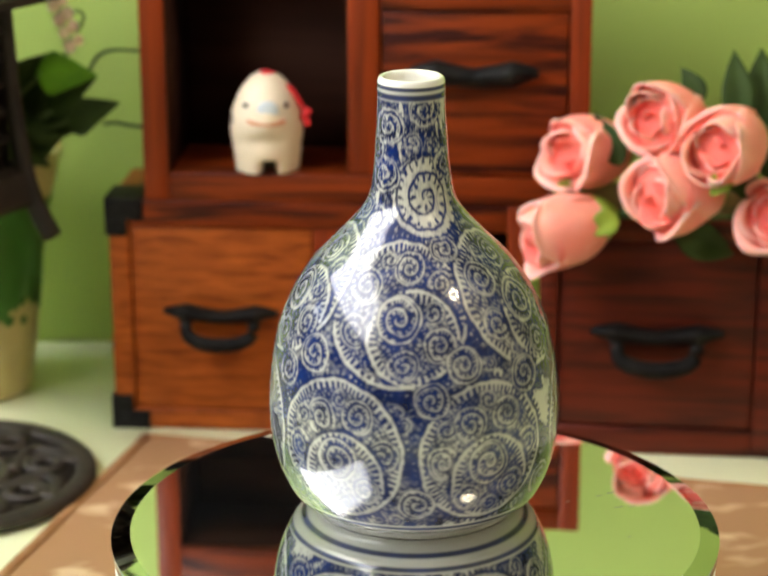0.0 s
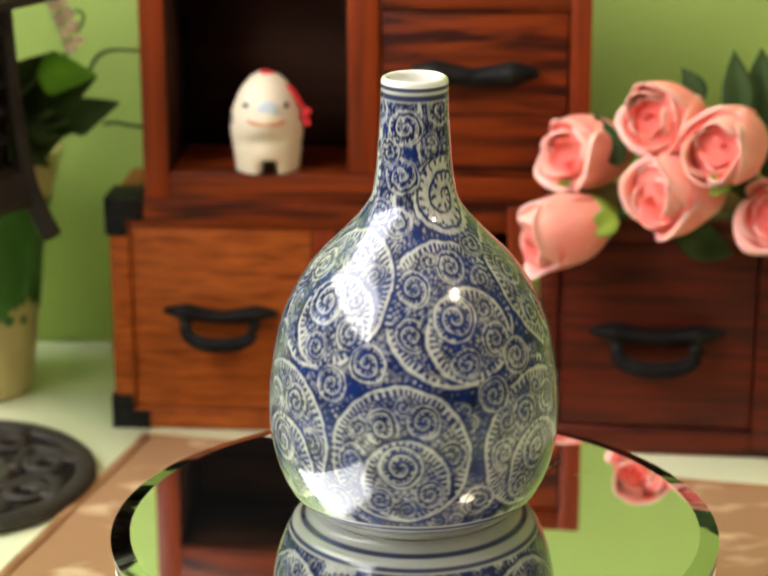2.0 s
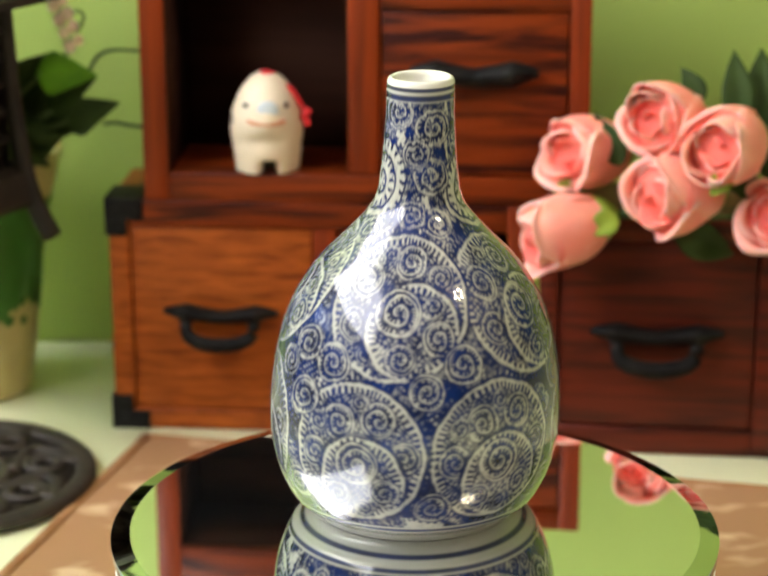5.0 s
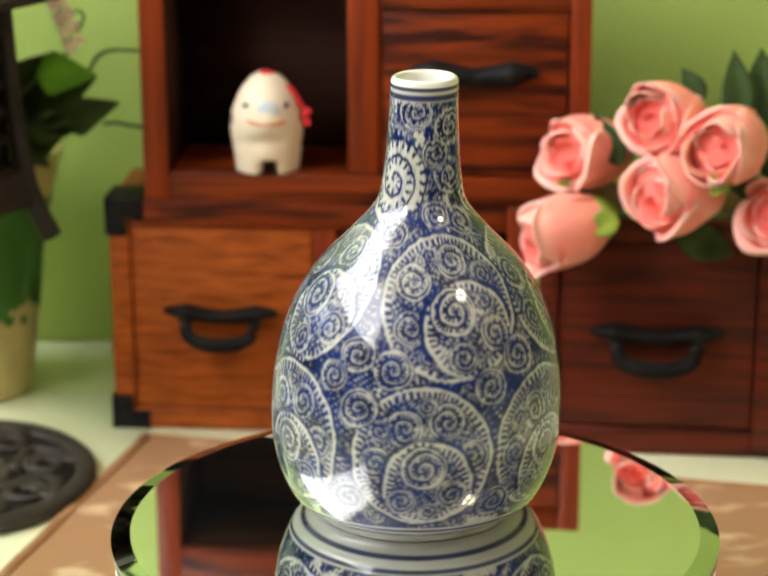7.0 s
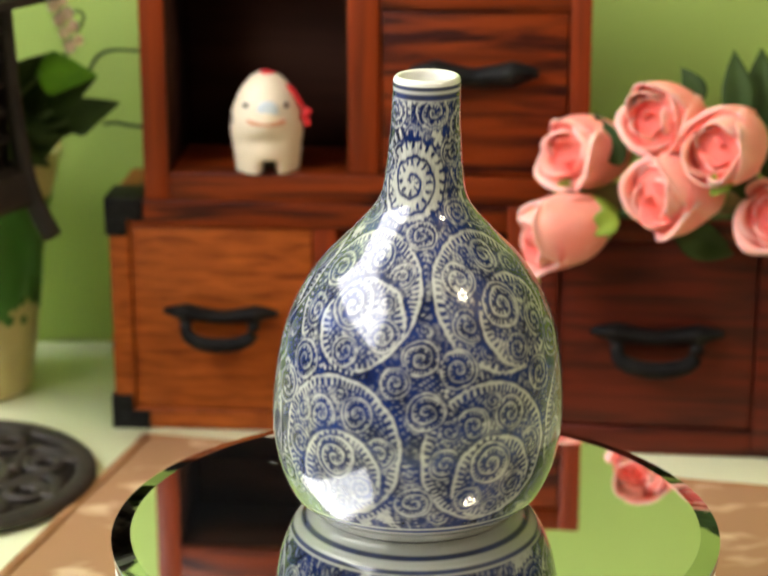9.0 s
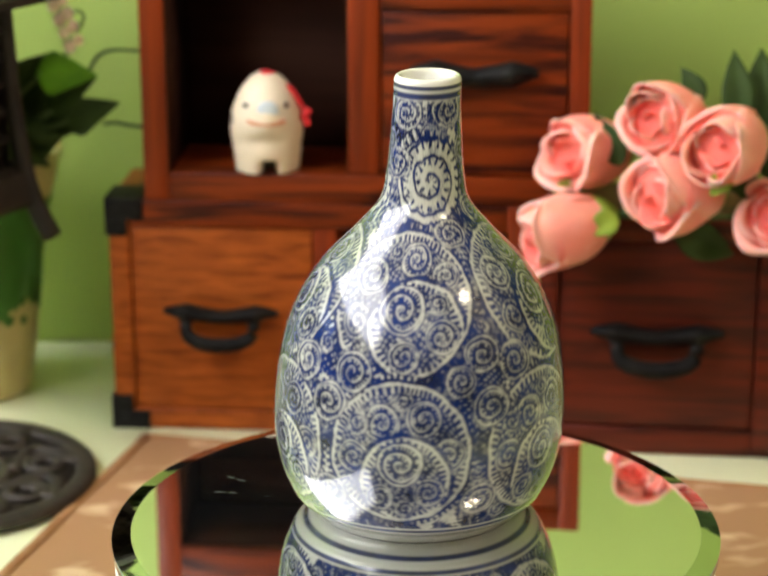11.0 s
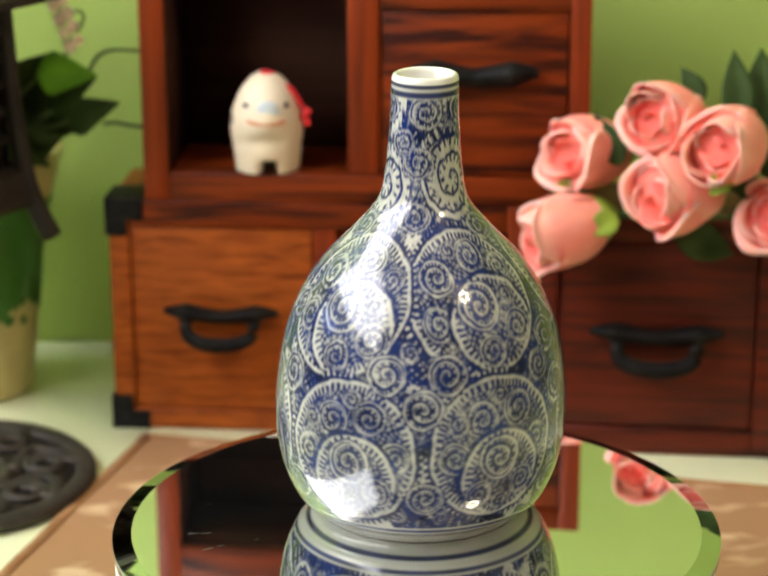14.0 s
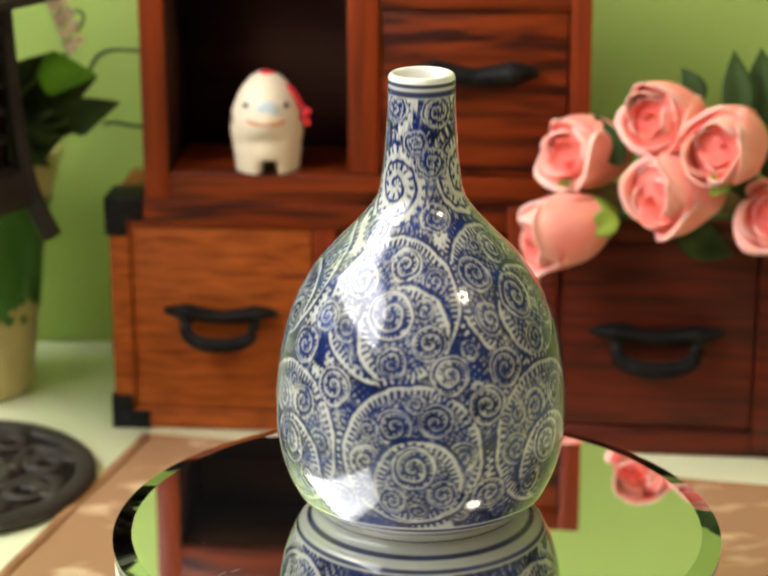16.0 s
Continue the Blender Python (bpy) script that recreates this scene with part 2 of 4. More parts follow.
def vase_material():
    m = bpy.data.materials.new("blue_and_white_glaze")
    m.use_nodes = True
    n, l = m.node_tree.nodes, m.node_tree.links
    b = n["Principled BSDF"]
    at = n.new("ShaderNodeAttribute")
    at.attribute_name = "cobalt"
    tc = n.new("ShaderNodeTexCoord")
    pool = n.new("ShaderNodeTexNoise")
    pool.inputs["Scale"].default_value = 90
    pool.inputs["Detail"].default_value = 4
    l.new(tc.outputs["Object"], pool.inputs[0])
    blue = n.new("ShaderNodeValToRGB")
    blue.color_ramp.elements[0].position, blue.color_ramp.elements[1].position = 0.35, 0.7
    blue.color_ramp.elements[0].color = (0.0015, 0.0075, 0.045, 1)
    blue.color_ramp.elements[1].color = (0.003, 0.022, 0.140, 1)
    l.new(pool.outputs[0], blue.inputs[0])
    white = n.new("ShaderNodeTexNoise")
    white.inputs["Scale"].default_value = 35
    l.new(tc.outputs["Object"], white.inputs[0])
    wr = n.new("ShaderNodeValToRGB")
    wr.color_ramp.elements[0].color = (0.44, 0.44, 0.385, 1)
    wr.color_ramp.elements[1].color = (0.55, 0.55, 0.49, 1)
    l.new(white.outputs[0], wr.inputs[0])
    mix = n.new("ShaderNodeMix")
    mix.data_type = "RGBA"
    l.new(at.outputs["Fac"], mix.inputs["Factor"])
    l.new(wr.outputs[0], mix.inputs["A"])
    l.new(blue.outputs[0], mix.inputs["B"])
    l.new(mix.outputs["Result"], b.inputs["Base Color"])
    b.inputs["Roughness"].default_value = 0.26
    b.inputs["Specular IOR Level"].default_value = 0.28
    b.inputs["Coat Weight"].default_value = 0.85
    b.inputs["Coat Roughness"].default_value = 0.06
    wave = n.new("ShaderNodeTexNoise")
    wave.inputs["Scale"].default_value = 140
    l.new(tc.outputs["Object"], wave.inputs[0])
    bp = n.new("ShaderNodeBump")
    bp.inputs["Strength"].default_value = 0.25
    bp.inputs["Distance"].default_value = 0.0003
    l.new(wave.outputs[0], bp.inputs["Height"])
    l.new(bp.outputs[0], b.inputs["Normal"])
    return m


def soft(x, edge=0.00034):
    """1 where x > 0, 0 where x < 0, with a soft brushed edge (metres)."""
    return np.clip(0.5 + x / (2 * edge), 0, 1)


def comb(angle, count, duty=0.5):
    """Regular brushed teeth round a ring: 1 on a tooth."""
    return np.clip(0.5 + 1.6 * (np.cos(angle * count) + (duty - 0.5) * 2.2), 0, 1)


def whorl(c, dx, dy, r, hand, turn, fringe=1.0):
    """Paint one spiral over the cobalt field c: white rim, inward teeth, a white line winding to the middle."""
    rho = np.hypot(dx, dy) / r
    k = rho < 1.24
    if not k.any():
        return
    q, a = rho[k], np.arctan2(dy[k], dx[k]) * hand + turn
    old = c[k]
    pitch = 0.43 if r > 0.0042 else 0.60
    f = np.mod((1.0 - q) / pitch + a / (2 * math.pi), 1.0)
    line = soft((0.100 - np.abs(f - 0.16)) * pitch * r)
    count = np.where(q > 0.60, max(9, round(2 * math.pi * r / 0.0026)), max(6, round(2 * math.pi * r / 0.0050)))
    teeth = comb(a + 0.2 * np.sin(3 * a + turn), count, 0.66)
    zone = soft((0.17 - np.abs(f - 0.48)) * pitch * r)
    val = 0.96 - zone * (0.70 - 0.72 * teeth)
    val = val * (1 - line) + 0.06 * line
    rim = soft((q - 0.915) * r)
    val = val * (1 - rim) + 0.05 * rim
    val = np.where(q < 0.10, 0.85, val)
    # dark line and short teeth outside the rim
    out = soft((q - 1.0) * r)
    far = np.clip((q - 1.06) / 0.03, 0, 1)
    tooth = np.maximum(old * 0.8, comb(a, max(10, round(2 * math.pi * r / 0.0027)), 0.5) * 0.9)
    ring = 0.92 * (1 - far) + tooth * far
    gone = np.clip((q - 1.18) / 0.05, 0, 1)
    ring = (ring * fringe + old * (1 - fringe)) * (1 - gone) + old * gone
    c[k] = val * (1 - out) + ring * out


def medallion(c, dx, dy, R, flip, spec, turn):
    """Paint a large roundel: white outline with inward teeth, one big scroll and its satellites on a pale ground."""
    rho = np.hypot(dx, dy)
    k = rho < R * 1.20
    x, y, q = dx[k] * flip, dy[k], rho[k] / R
    a = np.arctan2(y, x)
    old = c[k]
    count = round(2 * math.pi * R / 0.0026)
    # pale ground scattered with short brush marks
    marks = np.sin(x * 2100 + 1.6 * np.sin(y * 800 + turn)) * np.sin(y * 2100 + 1.4 * np.sin(x * 900 + 1))
    body = 0.44 + 0.52 * np.clip(0.5 + 2.5 * (marks + 0.12), 0, 1)
    edge = soft((q - 0.862) * R)
    body = body * (1 - edge) + edge * (0.14 + 0.78 * comb(a + 0.05 * np.sin(5 * a), count, 0.60))
    for i, (wx, wy, wr) in enumerate(spec["satellites"]):
        whorl(body, x - wx * R, y - wy * R, wr * R, 1 if (i + int(turn)) % 3 else -1, turn + 1.7 * i)
    # the big scroll: its outer turn, its own ground, then the spirals inside it
    ix, iy, ir = spec["ring"]
    px, py = x - ix * R, y - iy * R
    p, b = np.hypot(px, py) / (ir * R), np.arctan2(py, px)
    core = soft((1.10 - p) * ir * R)
    n2 = round(2 * math.pi * ir * R / 0.0026)
    inner = 0.44 + 0.52 * np.clip(0.5 + 2.5 * (marks + 0.12), 0, 1)
    inside = soft((p - 0.765) * ir * R)
    inner = inner * (1 - inside) + inside * (0.12 + 0.80 * comb(b, n2, 0.60))
    ring = soft((p - 0.918) * ir * R) * soft((1.0 - p) * ir * R)
    inner = inner * (1 - ring) + 0.05 * ring
    outer = soft((p - 1.0) * ir * R)
    inner = inner * (1 - outer) + outer * 0.92
    body = body * (1 - core) + inner * core
    for i, (wx, wy, wr) in enumerate(spec["scrolls"]):
        whorl(body, x - wx * R, y - wy * R, wr * R, -1 if (i + int(turn)) % 2 else 1, turn + 2.3 * i)
    # outline over everything
    band = soft((q - 0.953) * R)
    body = body * (1 - band) + 0.04 * band
    out = soft((q - 1.0) * R)
    far = np.clip((q - 1.035) / 0.02, 0, 1)
    tooth = np.maximum(old * 0.8, 0.95 * comb(a, count, 0.62))
    fringe = 0.95 * (1 - far) + tooth * far
    gone = np.clip((q - 1.085) / 0.04, 0, 1)
    fringe = fringe * (1 - gone) + old * gone
    c[k] = body * (1 - out) + fringe * out


LOWER = dict(ring=(0.08, -0.36, 0.63), satellites=((-0.25, 0.44, 0.25), (0.33, 0.52, 0.24), (-0.66, -0.06, 0.23), (0.71, 0.02, 0.22), (-0.60, 0.40, 0.14), (0.04, 0.74, 0.13)),
             scrolls=((-0.28, -0.62, 0.20), (0.42, -0.52, 0.22), (0.09, -0.78, 0.14), (0.02, -0.12, 0.31)))
UPPER = dict(ring=(0.22, -0.34, 0.64), satellites=((-0.52, 0.32, 0.26), (-0.60, -0.30, 0.22), (0.14, 0.60, 0.25), (0.62, 0.36, 0.20), (-0.22, 0.70, 0.13), (-0.36, -0.68, 0.13)),
             scrolls=((0.10, -0.70, 0.20), (0.58, -0.44, 0.22), (0.50, -0.02, 0.15), (0.02, -0.10, 0.32)))
# roundels: angle, height
LOW_ROW = ((239, 0.0425), (299, 0.0420), (182.5, 0.0425), (121, 0.0440), (61, 0.0422), (3, 0.0422))
TOP_ROW = ((263, 0.0992), (196, 0.1017), (118, 0.1022), (49, 0.0997), (331, 0.1002))
NECK_ROW = ((288, 0.1375), (135, 0.1437), (24, 0.1405))
# single small spirals: angle, height, radius
FILL = ((225, 0.0800, 7.5), (210, 0.0700, 7.0), (291, 0.0790, 7), (320, 0.0710, 7.5), (277, 0.0660, 7.0), (170, 0.0785, 7.5), (157, 0.0625, 7.5), (154.4, 0.0830, 7.0),
        (144.7, 0.0735, 6.0), (76, 0.0755, 7.5), (100.5, 0.0757, 7.5), (90.8, 0.0625, 7.5), (28, 0.0680, 7.5), (8, 0.0800, 7.5), (345, 0.0745, 6), (17, 0.0930, 6.0))
FILL_LOW = ((271, 0.0215, 7), (213, 0.0205, 7), (153, 0.0235, 7), (92, 0.0250, 7), (32, 0.022, 7), (331, 0.022, 7))
FILL_TOP = ((292.7, 0.1725, 6.5), (229, 0.1655, 7.0), (166.5, 0.1715, 6.5), (92, 0.1705, 6.5), (14, 0.1715, 6.0), (226, 0.128, 6), (197, 0.131, 5.5), (153, 0.1240, 6),
            (80, 0.129, 6), (295, 0.1190, 5.5), (20, 0.124, 6), (225, 0.146, 7), (200, 0.155, 5.5), (80, 0.150, 6), (330, 0.150, 6), (55, 0.158, 5))


def cobalt_field(theta, z, r, arc):
    """How much cobalt lies on each point of the vase wall (rows: height, columns: angle)."""
    T, Z = np.meshgrid(theta, z)
    hand_u = 0.00022 * (np.sin(T * 13 + Z * 300) + np.sin(T * 21 - Z * 400 + 1) + 0.4 * np.sin(T * 50 + 5 * np.sin(Z * 300)))
    hand_v = 0.00022 * (np.sin(T * 17 - Z * 250 + 2) + np.sin(T * 27 + Z * 420) + 0.4 * np.sin(Z * 900 + 5 * np.sin(T * 15)))
    Rr, V = np.repeat(r[:, None], len(theta), 1), np.repeat(arc[:, None], len(theta), 1)
    X = T * 0.045
    wob = 0.0028 * np.sin(V * 260 + 2 * np.sin(X * 190)) + 0.0013 * np.sin(X * 420 + V * 300)
    patch = np.sin(T * 9 + 1.3) * np.sin(V * 170 + 0.6) + 0.6 * np.sin(T * 23 + V * 260)
    leaf = np.sin((T * np.maximum(Rr, 0.02) + wob) * 1500) * np.sin((V + wob) * 1500)
    c = 0.97 - 0.66 * np.clip(0.5 + 2.2 * (leaf - 0.86 + 0.45 * patch), 0, 1)
    # bare white glaze left between the scrolls, with brushed teeth along its edge
    def bare_at(t, v):
        return np.sin(t * 5 + 2.2 * np.sin(v * 48) + 0.4) * np.sin(v * 95 + 1.4 * np.sin(t * 4 + 1)) + 0.25 * np.sin(t * 31 + v * 310)
    bare = bare_at(T, V) + 0.16 * np.sin(T * 95 + 2 * np.sin(V * 500)) * np.sin(V * 2000 + 3 * np.sin(T * 30))
    open_glaze = np.clip(0.5 + 7 * (bare - 0.42), 0, 1)
    c = c * (1 - open_glaze) + 0.03 * open_glaze
    def near(angle, height):
        d = np.mod(T - math.radians(angle) + math.pi, 2 * math.pi) - math.pi
        rc = np.interp(height, z, r)
        return d * (0.5 * Rr + 0.5 * rc) + hand_u, V - np.interp(height, z, arc) + hand_v
    n = 0
    # many tiny spirals fill the ground between the roundels
    rnd = random.Random(11)
    taken = [(math.radians(t), h, 0.0290) for t, h in LOW_ROW + TOP_ROW] + [(math.radians(t), h, 0.016) for t, h in NECK_ROW]
    taken += [(math.radians(t), h, q * 0.0012) for t, h, q in FILL + FILL_LOW + FILL_TOP]
    for _ in range(2600):
        t, h, q = rnd.uniform(0, 2 * math.pi), rnd.uniform(0.013, 0.174), rnd.uniform(0.0030, 0.0048)
        rc, vc = np.interp(h, z, r), np.interp(h, z, arc)
        if bare_at(t, vc) < 0.36 and all(math.hypot(((t - t2 + math.pi) % (2 * math.pi) - math.pi) * 0.5 * (rc + np.interp(h2, z, r)), vc - np.interp(h2, z, arc)) > (q + q2) * 0.96 for t2, h2, q2 in taken):
            taken.append((t, h, q))
            k = np.abs(arc - vc) < q * 1.3
            dx, dy = near(math.degrees(t), h)
            block = c[k]
            whorl(block, dx[k], dy[k], q, rnd.choice((-1, 1)), rnd.uniform(0, 6))
            c[k] = block
    for angle, height in NECK_ROW:
        dx, dy = near(angle, height)
        R = 0.0172
        k = np.hypot(dx * 1.28, dy) < R * 1.2
        sub = c.copy()
        whorl_big(sub, dx * 1.28, dy, R, n)
        c[k] = sub[k]
        n += 1
    for rows, spec, R, stretch in ((TOP_ROW, UPPER, 0.0280, 0.90), (LOW_ROW, LOWER, 0.0288, 0.96)):
        for angle, height in rows:
            dx, dy = near(angle, height)
            medallion(c, dx, dy * stretch, R, 1, spec, n * 1.0)
            n += 1
    for rows in (FILL_TOP, FILL, FILL_LOW):
        for angle, height, rad in rows:
            dx, dy = near(angle, height)
            whorl(c, dx, dy, rad * 0.00105, 1 if n % 3 else -1, n * 1.9)
            n += 1
    # plain white zone and blue lines at neck and foot
    edge = np.clip((Z - 0.1754) / 0.0004, 0, 1)
    c = c * (1 - edge)
    for z0, z1, v in ((0.1760, 0.1786, 0.95), (0.1797, 0.1813, 0.97)):
        k = (Z > z0) & (Z < z1)
        c[k] = v
    c = np.where(Z < 0.0105, 0.02, c)
    for z0, z1 in ((0.0042, 0.0056), (0.0082, 0.0098)):
        c[(Z > z0) & (Z < z1)] = 0.92
    grain = np.random.RandomState(7)
    def speckle(passes):
        f = grain.standard_normal(c.shape)
        for _ in range(passes):
            f = 0.2 * (f + np.roll(f, 1, 1) + np.roll(f, -1, 1) + np.roll(f, 1, 0) + np.roll(f, -1, 0))
        return f / f.std()
    rough = 1.0 * speckle(9) + 1.0 * speckle(160)
    painted = (Z > 0.0105) & (Z < 0.1745)
    c = np.where(painted, np.clip(0.04 + 1.08 * c + 0.11 * rough, 0, 1), c)
    # the brush bled a little into the glaze
    for _ in range(6):
        c = 0.5 * c + 0.125 * (np.roll(c, 1, 1) + np.roll(c, -1, 1) + np.roll(c, 1, 0) + np.roll(c, -1, 0))
    return c


def whorl_big(c, dx, dy, R, n):
    """The oval spiral on the neck: two turns of a broad white band with inward teeth."""
    rho = np.hypot(dx, dy)
    a = np.arctan2(dy, dx)
    pitch = R * 0.40
    f = np.mod(rho / pitch + a / (2 * math.pi) + 0.25, 1.0)
    line = soft((f - 0.84) * pitch) + soft((0.05 - f) * pitch)
    tooth = soft((0.19 - np.abs(f - 0.62)) * pitch) * comb(a, np.where(rho > R * 0.7, 24, np.where(rho > R * 0.4, 16, 8)), 0.34)
    val = np.clip(0.04 + 0.93 * np.clip(line, 0, 1) + 0.9 * tooth, 0, 0.97)
    out = soft(rho - R)
    fringe = comb(a, 30, 0.55) * 0.9
    far = soft(rho - R * 1.07)
    c[:] = val * (1 - out) + out * ((1 - far) * 0.97 + far * np.maximum(c * 0.6, fringe))


def make_vase():
    lean = Matrix(((1, 0, -0.01046, 0), (0, 1, -0.02185, 0), (0, 0, 1, 0), (0, 0, 0, 1)))
    ob = tagged(thing("vase"), "blue and white porcelain bottle vase with scroll pattern on the mirror", "vase")
    line = smooth_line([(r, z, 0) for r, z in VASE], 40)
    r, z = np.array([q.x for q in line]), np.array([q.y for q in line])
    arc = np.concatenate([[0], np.cumsum(np.hypot(np.diff(r), np.diff(z)))])
    rows, cols = 640, 1120
    s = np.linspace(0, arc[-1], rows)
    r, z = np.interp(s, arc, r), np.interp(s, arc, z)
    theta = np.arange(cols) * 2 * math.pi / cols
    cobalt = cobalt_field(theta, z, r, s)
    co = np.stack([r[:, None] * np.cos(theta), r[:, None] * np.sin(theta), np.repeat(z[:, None], cols, 1)], -1).reshape(-1, 3)
    co[:, 0] -= 0.01046 * co[:, 2]
    co[:, 1] -= 0.02185 * co[:, 2]
    i, j = np.meshgrid(np.arange(rows - 1), np.arange(cols), indexing="ij")
    k = (j + 1) % cols
    quads = np.stack([i * cols + j, i * cols + k, (i + 1) * cols + k, (i + 1) * cols + j], -1).reshape(-1, 4)
    me = bpy.data.meshes.new("body")
    me.vertices.add(len(co))
    me.vertices.foreach_set("co", co.ravel())
    me.loops.add(quads.size)
    me.loops.foreach_set("vertex_index", quads.ravel())
    me.polygons.add(len(quads))
    me.polygons.foreach_set("loop_start", np.arange(len(quads)) * 4)
    me.polygons.foreach_set("use_smooth", np.ones(len(quads), bool))
    me.update(calc_edges=True)
    at = me.attributes.new("cobalt", "FLOAT", "POINT")
    at.data.foreach_set("value", cobalt.ravel().astype(np.float32))
    me.materials.append(vase_material())
    body = new("body", me)
    body.parent = ob
    lip = lathe([(0.0136, 0.1814), (0.0135, 0.1823), (0.0130, 0.1834), (0.0120, 0.1839), (0.0110, 0.1833), (0.0104, 0.182), (0.0102, 0.15), (0.006, 0.13)], 96)
    bmesh.ops.transform(lip, matrix=lean, verts=lip.verts)
    part("rim", lip, M_PORCELAIN, ob, "white glazed lip")
    part("foot_ring", lathe([(0, 0.003), (0.039, 0.003), (0.0402, 0.0), (0.0428, 0.0)], 96), M_PORCELAIN, ob, "white unpainted foot")
    return ob



# ---- turntable ----
def turntable():
    base = tagged(thing("turntable", pose(0, 0, 0.004)), "white drum-shaped display turntable standing on a cloth", "turntable")
    H = MIRROR_Z - 0.008 - 0.004
    part("drum", lathe([(0, 0), (0.118, 0), (0.1235, 0.004), (0.1243, H - 0.004), (0.1225, H), (0, H)], 96), M_WHITE, base)
    mirror = tagged(thing("round_mirror", pose(0, 0, MIRROR_Z - 0.008)), "round glass mirror with a slanted rim, under the vase", "mirror")
    part("mirror_face", lathe([(0.1176, 0.008), (0.06, 0.008), (0, 0.008)], 128), M_MIRROR, mirror, smooth=False)
    part("bevel", lathe([(0.1255, 0.0062), (0.1176, 0.008)], 160), M_BEVEL, mirror)
    part("glass_edge", lathe([(0, 0.0), (0.1240, 0.0), (0.1251, 0.001), (0.1255, 0.0062)], 128), M_GLASS_EDGE, mirror)
    # fine scratches in the silvering: radius, angle, length
    for r, th, length in ((0.0926, 9.1, 0.0035), (0.0889, 19.4, 0.0045), (0.0679, 17.0, 0.0020), (0.0871, 9.4, 0.0040), (0.0832, 18.5, 0.0030), (0.0892, 349.5, 0.0020)):
        bm = box(-length / 2, length / 2, -0.00009, 0.00009, 0, 0.00006)
        part("scratch", bm, M_SCRATCH, mirror, "", pose(r * math.cos(radians(th)), r * math.sin(radians(th)), 0.0081, 0, 0, th * 1.7), smooth=False)
    return mirror


# ---- the chests ----
YAW = -4.0
FRONT = (-0.1845, 0.4150)


def handle(parent, u, z, width, bail=True):
    """An iron bail pull: long lobed backplate, two posts and a drooping loop."""
    k = width / 0.068
    bm = bmesh.new()
    line = [(u + k * x, -0.005, z + k * dz) for x, dz in ((-0.0345, 0.0045), (-0.028, 0.0045), (-0.021, 0.004), (-0.011, 0.0025), (0, 0.0015), (0.011, 0.0025), (0.021, 0.004), (0.028, 0.0045), (0.0345, 0.0045))]
    thick = 1.15 if bail else 1.5
    rad = [k * thick * r for r in (0.0026, 0.0052, 0.0078, 0.0066, 0.0058, 0.0066, 0.0078, 0.0052, 0.0026)]
    pts, rr = [], []
    for i, q in enumerate(smooth_line(line, 4)):
        pts.append(q)
        s = min(i / 4, 7.999)
        rr.append(rad[int(s)] * (1 - s % 1) + rad[int(s) + 1] * (s % 1))
    tube(pts, rr, 12, bm, flat=0.6)
    for v in bm.verts:
        v.co.y = min(v.co.y, 0.0015)
    plate = part("handle", bm, M_IRON, parent, "black iron bail pull" if bail else "black iron pull")
    if bail:
        loop = []
        for i in range(21):
            a = math.pi * i / 20
            loop.append((u - k * 0.0205 * math.cos(a) * (1 + 0.10 * math.sin(a)), -0.0105 - 0.004 * math.sin(a), z + k * (0.000 - 0.0136 * math.sin(a) ** 0.6)))
        part("bail", tube(loop, [k * (0.0034 + 0.0012 * math.sin(math.pi * i / 20)) for i in range(21)], 10), M_IRON, plate)
    for s in (-1, 1):
        bm = bmesh.new()
        bmesh.ops.create_icosphere(bm, subdivisions=2, radius=k * 0.0048)
        bmesh.ops.transform(bm, matrix=Matrix.Translation((u + s * k * 0.021, -0.0085, z + k * 0.003)), verts=bm.verts)
        part("knob", bm, M_IRON, plate)


def bracket(parent, u, z, su, sz):
    """An L-shaped iron corner fitting wrapped round the front corner."""
    b, t = 0.0215, 0.0018
    bm = box(min(u - su * t, u + su * b), max(u - su * t, u + su * b), -t, 0.002, min(z - sz * t, z + sz * 0.0115), max(z - sz * t, z + sz * 0.0115), 0.0006)
    box(min(u - su * t, u + su * 0.0115), max(u - su * t, u + su * 0.0115), -t, 0.002, min(z + sz * 0.0115, z + sz * b), max(z + sz * 0.0115, z + sz * b), 0.0006, bm=bm)
    box(min(u - su * t, u), max(u - su * t, u), 0.002, 0.03, min(z - sz * t, z + sz * b), max(z - sz * t, z + sz * b), 0.0006, bm=bm)
    box(min(u, u + su * b), max(u, u + su * b), 0.002, 0.03, min(z - sz * t, z), max(z - sz * t, z), 0.0006, bm=bm)
    ob = part("corner_bracket", bm, M_IRON, parent, "black iron corner fitting")
    for q in ((0.006, 0.018), (0.018, 0.006), (0.006, 0.006)):
        s = bmesh.new()
        bmesh.ops.create_icosphere(s, subdivisions=1, radius=0.0012)
        bmesh.ops.translate(s, vec=(u + su * q[0], -t, z + sz * q[1]), verts=s.verts)
        part("rivet", s, M_IRON, ob)


def drawer(parent, u0, u1, z0, z1, mat, handle_z, width=0.068, inset=0.002, bail=True):
    """A framed drawer front with a thin shadow gap round it."""
    g = 0.0008
    d = part("drawer", box(u0 + g, u1 - g, inset, 0.062, z0 + g, z1 - g, 0.0012), mat, parent, "reddish-brown drawer front with dark grain")
    handle(d, (u0 + u1) / 2, handle_z, width, bail)
    return d


